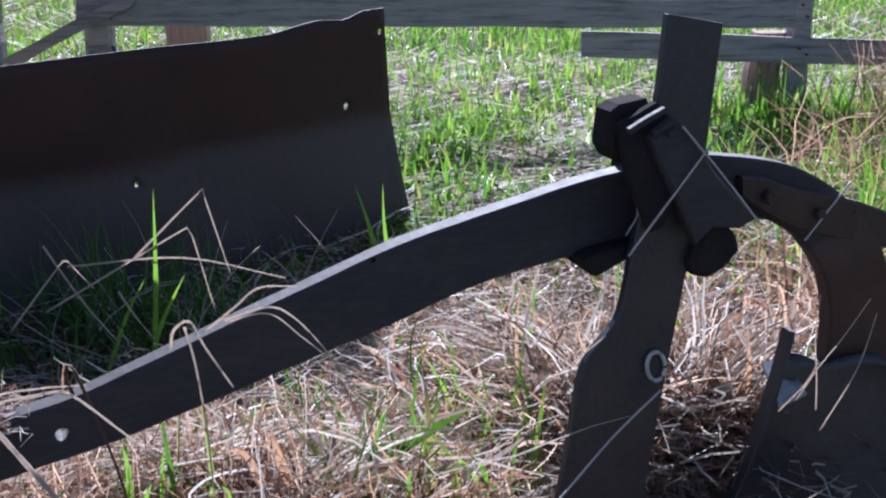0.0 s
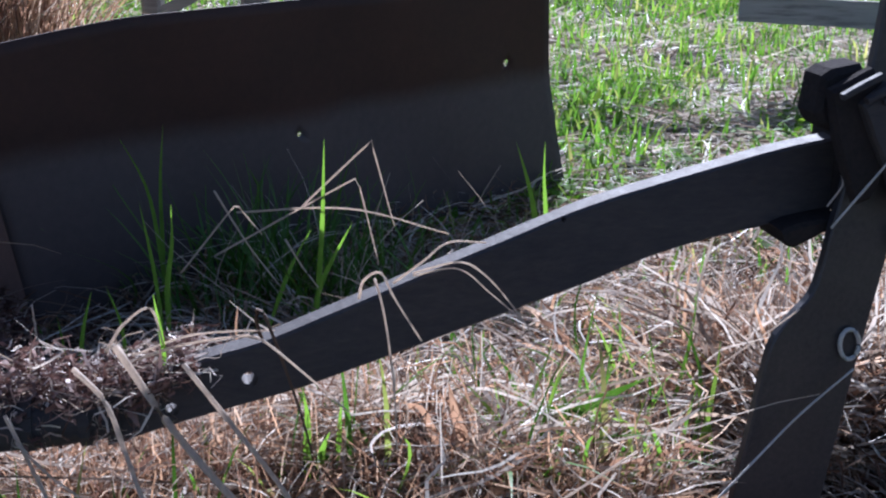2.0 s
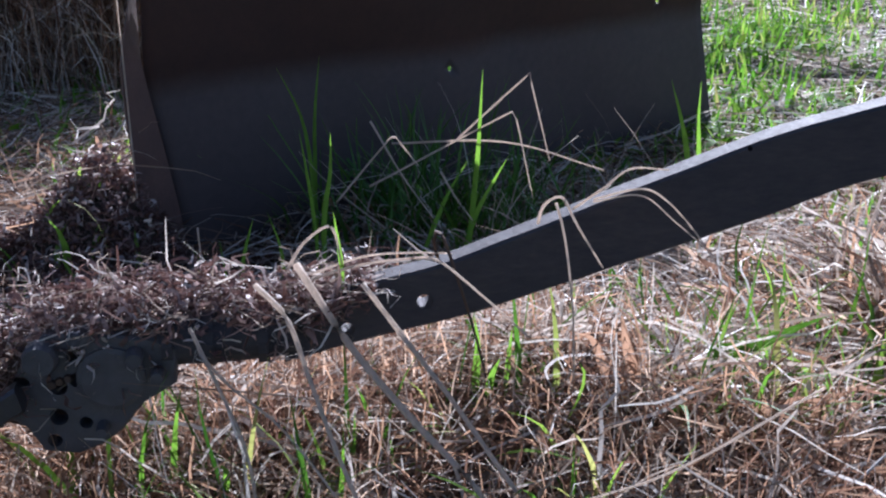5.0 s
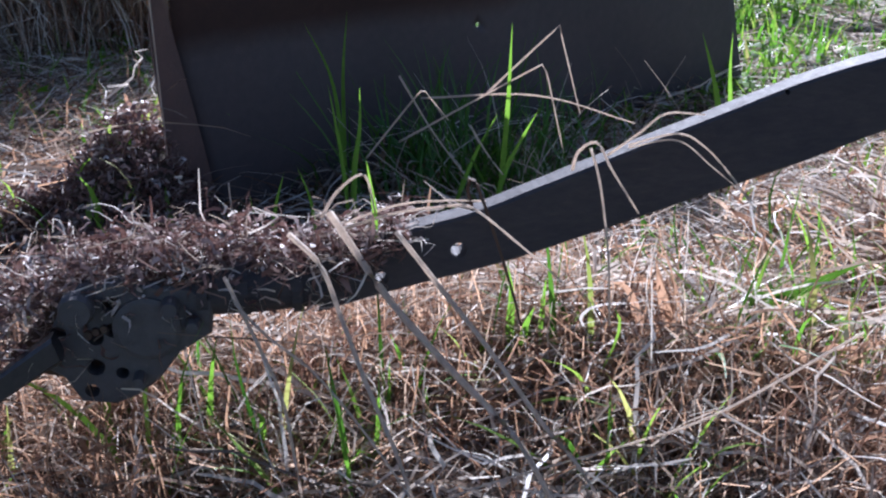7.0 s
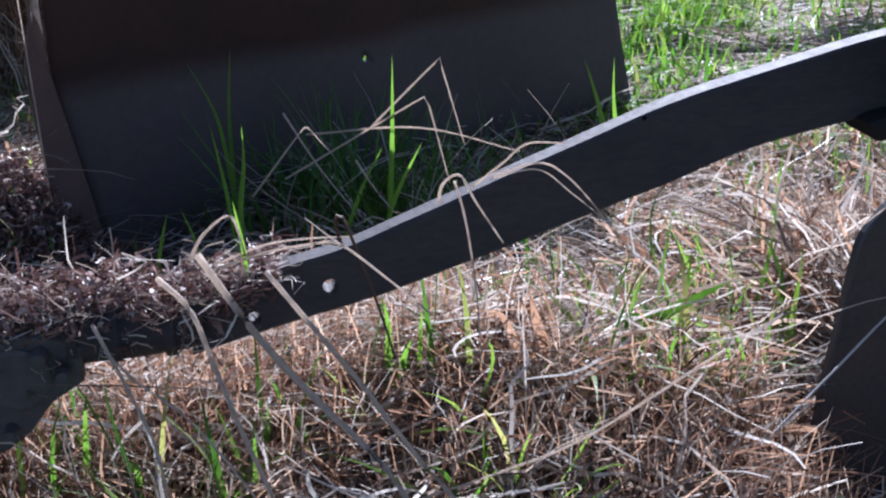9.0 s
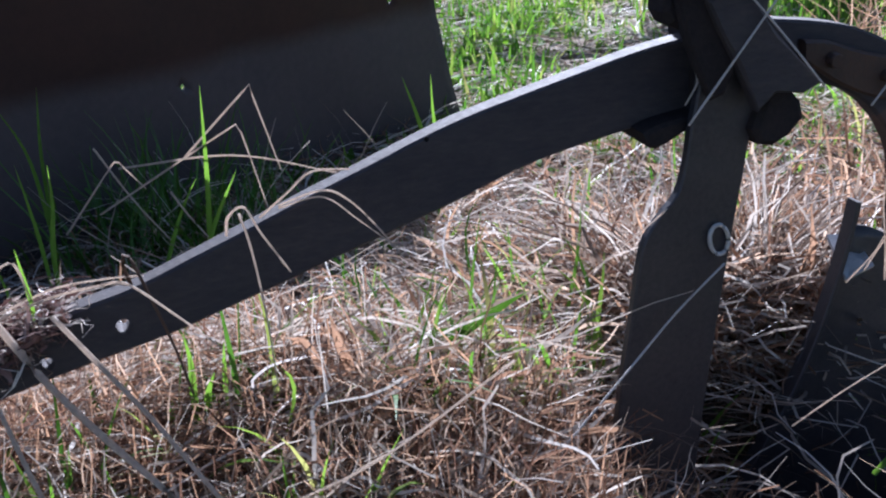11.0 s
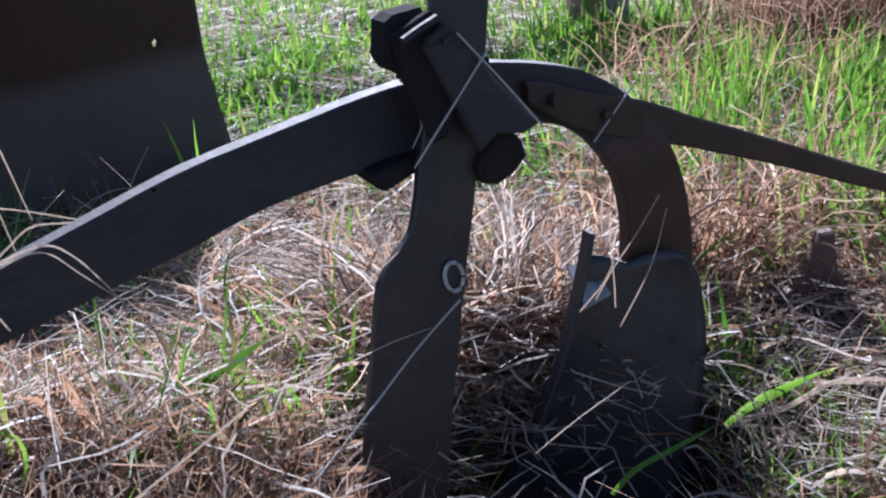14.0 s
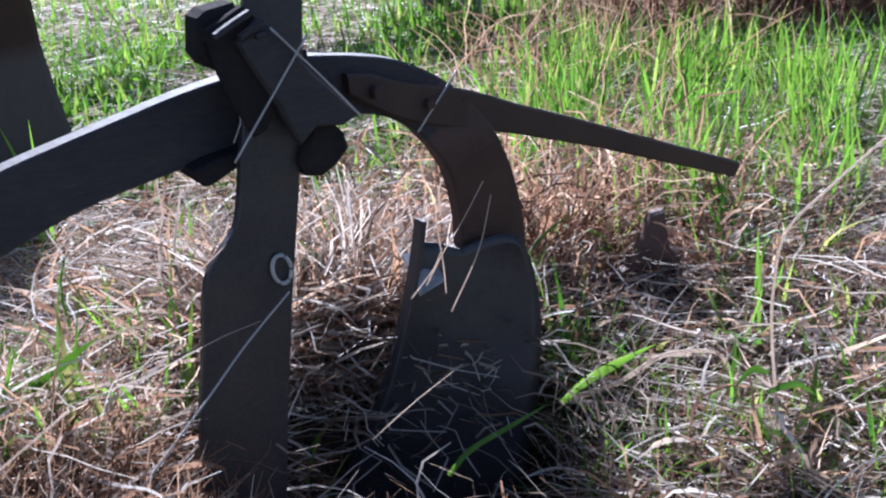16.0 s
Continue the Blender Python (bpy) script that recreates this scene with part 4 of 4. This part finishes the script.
strands("dry_brown_stems", "dense fine brown dry stems under the beam", "dry grass", BROWN, p, U(0, 2 * np.pi, N), U(0.7, 1.57, N), U(0.08, 0.26, N), U(0.0016, 0.006, N), U(0.0, 1.8, N), 5, None, 0.5, 1.0, 0.16)


N = 1600
p = scatter(N, -2.0, 0.2, 0.8, 2.0, fore)
strands("standing_straw", "fine pale dry stems standing among brown ones", "dry grass", STRAW, p, U(0, 2 * np.pi, N), U(0.8, 1.5, N), U(0.10, 0.30, N), U(0.0014, 0.0042, N), U(-0.2, 1.2, N), 5, None, 0.5, 1.0, 0.12)


def litter(x, y):
    return np.clip(bump2(x, y, -1.70, 2.20, 0.45, 0.42) + bump2(x, y, -1.52, 2.26, 0.17, 0.2) + bump2(x, y, -1.05, 1.32, 0.35, 0.16) + 0.5 * bump2(x, y, -0.5, 1.2, 0.7, 0.25), 0, 1)


N = 26000
p = raised(scatter(N, -2.9, 0.4, 0.8, 2.9, litter), 0.06)
strands("curled_leaf_litter", "dark curled crumbly leaf litter heaped on the hitch", "leaf litter", CRUMB, p, U(0, 2 * np.pi, N), U(0.0, 1.57, N), U(0.015, 0.05, N), U(0.005, 0.012, N), U(0.5, 3.5, N), 4, None, 0.7, 1.0, 0.3)


def on_hitch(n):
    s, q = -1.02 + 0.80 * U(0, 1, n) ** 1.4, U(-0.03, 0.10, n)
    top = np.interp(s, [-1.0, -0.86, -0.70, -0.53, -0.35, -0.22], [0.33, 0.40, 0.475, 0.49, 0.487, 0.53])
    return np.c_[-0.4 + UX * s - UY * q, 1.37 + UY * s + UX * q, top + (U(0, 1, n) ** 2 * 0.06 - np.where(q < 0, U(0, 1, n) ** 2 * 0.10, 0)) * np.clip((-0.2 - s) / 0.3, 0.1, 1)]


N = 3500
strands("litter_on_hitch", "dark curled dry litter caught on the plough hitch", "leaf litter", CRUMB, on_hitch(N), U(0, 2 * np.pi, N), U(-0.6, 1.2, N), 0.012 + 0.06 * U(0, 1, N) ** 2, 0.002 + 0.008 * U(0, 1, N) ** 1.5, U(0.3, 3.0, N), 5, None, 0.7, 1.0, 0.35)


def green_near(x, y):
    w = 0.30 * blotch(x, y, 4.0, 2.0) ** 3 + 0.68 * np.clip((y - 2.7) / 1.0, 0, 1) * (0.06 + 0.94 * (1 - blotch(x, y, 1.8, 9.0)) ** 1.6) + 0.7 * np.clip((x - 0.95) / 0.4, 0, 1) * blotch(x, y, 3.0, 5.0) ** 2.2 * np.clip((4.0 - y) / 1.0, 0.3, 1)
    w = w + 0.4 * bump2(x, y, -0.55, 2.45, 0.4, 0.3)
    return in_view(x, y) * np.clip(w, 0, 1) * (1 - 0.9 * bump2(x, y, -1.15, 2.25, 0.33, 0.5)) * (1 - 0.4 * bump2(x, y, 1.18, 1.60, 0.25, 0.3)) * (1 - 0.9 * bump2(x, y, -2.4, 3.6, 0.7, 0.7))


N = 18000
p = scatter(N, -4.2, 5.4, 1.1, 6.2, green_near)
strands("green_grass", "young bright green grass growing through straw", "grass", GREEN, p, U(0, 2 * np.pi, N), U(1.0, 1.57, N), U(0.05, 0.19, N), U(0.009, 0.021, N), U(0.1, 1.7, N), 4, U(-0.6, 0.6, N), 1.0, 0.6)


def tall(x, y):
    return in_view(x, y) * np.clip(bump2(x, y, 2.1, 3.8, 0.7, 1.2) * blotch(x, y, 3.5, 7.0) ** 3 + 0.8 * (bump2(x, y, 1.9, 2.9, 0.5, 0.35) + bump2(x, y, 2.6, 3.6, 0.6, 0.5)) * blotch(x, y, 5.0, 3.0) ** 2 + 0.12 * bump2(x, y, 2.1, 5.7, 0.7, 0.4), 0, 1)


N = 1600
p = scatter(N, 0.9, 5.0, 2.0, 6.2, tall)
strands("tall_green_grass", "tall lush green grass tufts", "grass", GREEN, p, U(0, 2 * np.pi, N), U(1.15, 1.57, N), U(0.18, 0.42, N), U(0.008, 0.018, N), U(0.1, 0.9, N), 5, U(-0.5, 0.5, N), 1.0, 0.6)

N = 60000
p = scatter(N, -7, 8, 3.2, 8.5, lambda x, y: in_view(x, y) * (0.12 + 0.88 * blotch(x, y, 1.8, 9.0) ** 1.5))
p[:, 2] += U(0, 0.03, N)
strands("field_straw", "flattened pale straw between young grass", "straw", STRAW, p, combed(p, 0.8), U(-0.1, 0.4, N), U(0.10, 0.32, N), U(0.004, 0.010, N), U(0.0, 0.6, N), 3, None, 0.6)
N = 40000
p = scatter(N, -12, 14, 6.0, 16.0, lambda x, y: in_view(x, y) * np.clip(9 / y, 0, 1) * (0.35 + 0.65 * blotch(x, y, 1.1, 11.0)))
strands("field_grass", "bright green grass of the open field", "grass", GREEN, p, U(0, 2 * np.pi, N), U(1.0, 1.57, N), U(0.08, 0.20, N), U(0.010, 0.024, N), U(0.1, 1.3, N), 3, U(-0.6, 0.6, N), 1.0)
N = 18000
p = scatter(N, -40, 45, 15.0, 60.0, lambda x, y: in_view(x, y) * np.clip(18 / y, 0, 1))
strands("distant_grass", "distant green meadow grass", "grass", GREEN, p, U(0, 2 * np.pi, N), U(1.0, 1.57, N), U(0.12, 0.30, N), U(0.03, 0.06, N), U(0.1, 1.0, N), 2, U(-0.6, 0.6, N), 1.0)

N = 4800
p = scatter(N, -2.5, 4.0, 2.9, 6.5, lambda x, y: in_view(x, y) * np.clip(bump2(x, y, 0.55, 3.7, 0.75, 0.45) + 0.45 * blotch(x, y, 2.5, 3.0) ** 2, 0, 1))
p[:, 2] += U(0.0, 0.09, N)
strands("broad_leaves", "low broad-leaved green weeds in the grass", "weeds", CLOVER, p, U(0, 2 * np.pi, N), U(0.0, 0.8, N), U(0.04, 0.085, N), U(0.02, 0.04, N), U(0.2, 1.2, N), 4, U(-0.4, 0.4, N), 1.0, 0.2)

N = 13000
p = scatter(N, -6.0, -1.9, 3.9, 6.4, lambda x, y: np.clip(bump2(x, y, -2.9, 4.62, 0.75, 0.30) * (x < -2.15) + 0.3 * bump2(x, y, -4.3, 5.0, 0.8, 0.6), 0, 1))
strands("tall_dead_grass", "tall tangled brown dead grass clump", "dead grass", BROWN, p, U(0, 2 * np.pi, N), U(1.2, 1.57, N), U(0.6, 1.7, N), U(0.005, 0.011, N), U(0.0, 0.9, N), 5, None, 0.7, 1.0, 0.1)
N = 6000
p = scatter(N, -6.0, -1.9, 3.9, 6.4, lambda x, y: np.clip(bump2(x, y, -2.85, 4.35, 0.55, 0.28) * (x < -2.2) + bump2(x, y, -4.3, 5.0, 0.8, 0.6), 0, 1))
strands("bleached_reeds", "bleached tall stems among brown dead grass", "dead grass", STRAW, p, U(0, 2 * np.pi, N), U(0.9, 1.57, N), U(0.3, 1.1, N), U(0.003, 0.008, N), U(0.1, 1.8, N), 5, None, 0.7, 1.0, 0.1)

N = 240
p = scatter(N, 0.55, 1.35, 1.40, 1.95, lambda x, y: bump2(x, y, 0.98, 1.64, 0.12, 0.12))
strands("withered_grass_by_mouldboard", "grey withered grass tangled beside the mouldboard", "dry grass", STRAW, p, U(0, 2 * np.pi, N), U(0.6, 1.57, N), U(0.15, 0.5, N), U(0.002, 0.008, N), U(0.2, 2.0, N), 6, None, 0.6, 1.0, 0.15)

N = 20000
p = scatter(N, -14, 16, 8.0, 20.0, lambda x, y: in_view(x, y) * np.clip(9 / y, 0, 1) * (0.3 + 0.7 * blotch(x, y, 0.9, 6.0)))
strands("far_field_straw", "pale straw lying in the open field", "straw", STRAW, p, U(0, 2 * np.pi, N), U(-0.05, 0.6, N), U(0.15, 0.35, N), U(0.01, 0.02, N), U(0.0, 0.6, N), 2, None, 0.6)

# The deeper green puts part of the sheet's shade into the blades' colour.
N = 330
p = scatter(N, -1.4, 0.1, 2.3, 3.2, lambda x, y: bump2(x, y, -0.74, 2.70, 0.27, 0.14))
strands("shaded_grass_tuft", "grass in a darker green that stands for the shade of the sheet", "grass", DEEPGREEN, p, U(0, 2 * np.pi, N), U(0.8, 1.57, N), U(0.18, 0.50, N), U(0.005, 0.014, N), U(0.1, 1.0, N), 6, U(-0.6, 0.6, N), 1.0, 0.6)
N = 380
p = scatter(N, -1.3, 0.1, 2.0, 3.1, lambda x, y: bump2(x, y, -0.52, 2.62, 0.38, 0.2))
strands("withered_grass_tuft", "bent withered grass in the shade of the sheet", "dry grass", STRAW, p, U(0, 2 * np.pi, N), U(0.3, 1.3, N), U(0.2, 0.50, N), U(0.003, 0.007, N), U(0.1, 2.2, N), 6, None, 0.7)

N = 15000
p = scatter(N, -6, 7, -4.0, 4.5, lambda x, y: 1 - in_view(x, y, 0.0) * (y > 0.9))
strands("surrounding_straw", "dry straw over the ground round about", "straw", STRAW, p, U(0, 2 * np.pi, N), U(-0.1, 0.4, N), U(0.12, 0.35, N), U(0.004, 0.009, N), U(0.0, 0.6, N), 3, None, 0.6)
N = 16000
p = scatter(N, -6, 7, -4.0, 4.5, lambda x, y: (1 - in_view(x, y, 0.0) * (y > 0.9)) * (0.2 + 0.8 * blotch(x, y, 1.7, 2.0)))
p = p[np.hypot(p[:, 0], p[:, 1] + 0.25) > 0.5]
N = len(p)
strands("surrounding_grass", "young green grass round about", "grass", GREEN, p, U(0, 2 * np.pi, N), U(1.0, 1.57, N), U(0.06, 0.18, N), U(0.006, 0.012, N), U(0.1, 1.1, N), 3, U(-0.6, 0.6, N), 1.0)

N = 700
p = scatter(N, 1.3, 4.5, 2.6, 6.4, lambda x, y: in_view(x, y) * np.clip(bump2(x, y, 2.1, 4.4, 0.5, 0.5) + 0.4 * bump2(x, y, 3.0, 4.9, 0.6, 0.5) + 0.5 * bump2(x, y, 1.5, 2.9, 0.3, 0.4), 0, 1))
strands("dead_weeds", "brown dead weed stalks among green grass", "dead grass", BROWN, p, U(0, 2 * np.pi, N), U(0.8, 1.57, N), U(0.15, 0.6, N), U(0.003, 0.009, N), U(0.1, 1.6, N), 5, None, 0.7, 1.0, 0.15)

N = 460
p = on_hitch(N)
strands("straw_on_hitch", "pale straw bits caught on the plough hitch", "straw", STRAW, p, U(0, 2 * np.pi, N), U(-0.5, 0.8, N), U(0.03, 0.12, N), U(0.0015, 0.004, N), U(0.2, 2.2, N), 6, None, 0.6, 1.0, 0.35)


def tufts(centres, per, spread):
    pts = []
    for cx, cy in centres:
        q = np.c_[cx + np.random.normal(0, spread, per), cy + np.random.normal(0, spread, per)]
        pts.append(np.c_[q, ground_z(q[:, 0], q[:, 1])])
    return np.vstack(pts)


p = tufts([(-0.25, 1.95), (-0.05, 1.82), (0.02, 1.70), (0.12, 1.95), (0.25, 2.45), (0.50, 2.55), (-0.45, 1.55), (1.0, 2.2), (1.08, 1.95), (-0.95, 1.30), (-0.62, 1.22), (-0.30, 1.22), (0.05, 2.1),
           (0.70, 1.90), (0.72, 1.86), (-0.15, 2.5), (1.25, 1.6), (1.45, 1.8), (1.3, 2.5), (-1.0, 1.15), (-0.75, 1.12), (-0.1, 1.5), (0.9, 1.45), (-0.50, 1.38), (-0.36, 1.44), (-0.15, 1.62), (0.02, 1.52), (0.18, 1.72), (-0.70, 1.15), (-0.2, 1.2), (0.35, 1.95), (0.42, 1.75), (0.62, 2.25), (-0.85, 1.2), (1.55, 2.2), (1.72, 2.4), (1.38, 2.35), (0.98, 2.05), (1.62, 2.65), (1.5, 2.0), (1.85, 2.2), (0.78, 1.98)], 9, 0.03)
N = len(p)
strands("green_tufts", "bright green grass tufts pushing through the straw", "grass", GREEN, p, U(0, 2 * np.pi, N), U(0.9, 1.57, N), U(0.18, 0.36, N), U(0.007, 0.016, N), U(0.1, 1.4, N), 6, U(-0.6, 0.6, N), 1.0, 0.6)

N = 9500
p = raised(scatter(N, -1.6, 2.4, 1.0, 3.8, near_straw), 0.13)
strands("broken_straw_leaves", "broad bleached broken straw leaves on the mat", "straw", STRAW, p, combed(p, 0.9), U(-0.2, 0.9, N), U(0.04, 0.18, N), U(0.006, 0.015, N), U(-0.3, 1.6, N), 5, None, 0.7, 0.7, 0.08)
N = 1100
p = scatter(N, 0.4, 1.5, 1.0, 2.0, lambda x, y: bump2(x, y, 1.0, 1.65, 0.33, 0.40))
strands("thin_shaded_grass", "thin green and grey grass before the mouldboard", "grass", GREEN, p, U(0, 2 * np.pi, N), U(0.5, 1.57, N), U(0.06, 0.22, N), U(0.002, 0.006, N), U(0.1, 1.8, N), 5, None, 1.0, 0.7, 0.1)

# The litter's dark colour stands in for a shadow lying here.
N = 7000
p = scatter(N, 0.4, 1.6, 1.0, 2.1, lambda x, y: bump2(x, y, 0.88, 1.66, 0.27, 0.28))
strands("shade_litter", "leaf litter coloured dark to stand for shade before the mouldboard", "leaf litter", DARKSTRAW, p, U(0, 2 * np.pi, N), U(0.0, 1.0, N), U(0.02, 0.12, N), U(0.003, 0.009, N), U(0.2, 2.5, N), 4, None, 0.7, 1.0, 0.25)

N = 480
p = scatter(N, 0.7, 1.8, 2.1, 2.9, lambda x, y: np.clip(bump2(x, y, 1.15, 2.45, 0.30, 0.14) + 0.6 * bump2(x, y, 1.5, 2.6, 0.25, 0.15), 0, 1))
strands("tall_withered_leaves", "tall orange-brown withered leaves behind the handle", "dead leaves", BROWN, p, U(0, 2 * np.pi, N), U(1.0, 1.57, N), U(0.22, 0.55, N), U(0.004, 0.013, N), U(0.2, 2.2, N), 7, None, 0.8, 1.0, 0.1)
N = 2000
p = scatter(N, 0.2, 1.1, 1.75, 2.7, lambda x, y: bump2(x, y, 0.55, 2.05, 0.24, 0.20) * (y > 1.84))
p[:, 2] += U(0, 0.08, N)
strands("leaning_straw", "loose straw leaning between coulter and mouldboard", "straw", STRAW, p, U(0, 2 * np.pi, N), U(0.1, 1.4, N), U(0.12, 0.40, N), U(0.004, 0.012, N), U(0.0, 1.5, N), 6, None, 0.6, 1.0, 0.1)
N = 2200
p = scatter(N, 0.2, 1.1, 1.7, 2.7, lambda x, y: bump2(x, y, 0.56, 2.08, 0.22, 0.20) * (y > 1.86))
p[:, 2] += U(0, 0.08, N)
strands("leaning_brown_leaves", "orange-brown dry leaves between coulter and mouldboard", "dead leaves", BROWN, p, U(0, 2 * np.pi, N), U(0.3, 1.4, N), U(0.12, 0.30, N), U(0.004, 0.013, N), U(0.0, 1.8, N), 6, None, 0.7, 1.0, 0.1)

N = 5200
p = scatter(N, 2.2, 5.2, 4.6, 6.3, lambda x, y: np.clip(bump2(x, y, 3.7, 5.35, 0.55, 0.28) + 0.5 * bump2(x, y, 2.9, 5.5, 0.4, 0.3) + 0.5 * bump2(x, y, 4.2, 5.2, 0.6, 0.4), 0, 1))
strands("weed_thicket", "dense brown dead weeds along the fence", "dead grass", BROWN, p, U(0, 2 * np.pi, N), U(1.0, 1.57, N), U(0.3, 0.75, N), U(0.004, 0.010, N), U(0.0, 1.3, N), 5, None, 0.7, 1.0, 0.12)

N = 2000
p = scatter(N, -1.0, 0.5, 0.85, 1.4, lambda x, y: bump2(x, y, -0.30, 1.06, 0.34, 0.14))
p[:, 2] += U(0.03, 0.12, N)
strands("front_straw", "loose pale straw over brown stems", "straw", STRAW, p, combed(p, 0.9), U(-0.1, 0.9, N), U(0.06, 0.24, N), U(0.003, 0.009, N), U(-0.1, 1.3, N), 6, None, 0.6, 1.0, 0.1)
N = 420
p = scatter(N, 0.9, 1.8, 1.5, 2.7, lambda x, y: np.clip(bump2(x, y, 1.22, 2.22, 0.20, 0.12) + 0.6 * bump2(x, y, 1.5, 2.2, 0.15, 0.2), 0, 1))
strands("brown_weed_leaves", "brown and orange dead leaves round the broken share", "dead leaves", BROWN, p, U(0, 2 * np.pi, N), U(0.4, 1.57, N), U(0.08, 0.30, N), U(0.004, 0.013, N), U(0.3, 2.2, N), 6, None, 0.8, 1.0, 0.12)
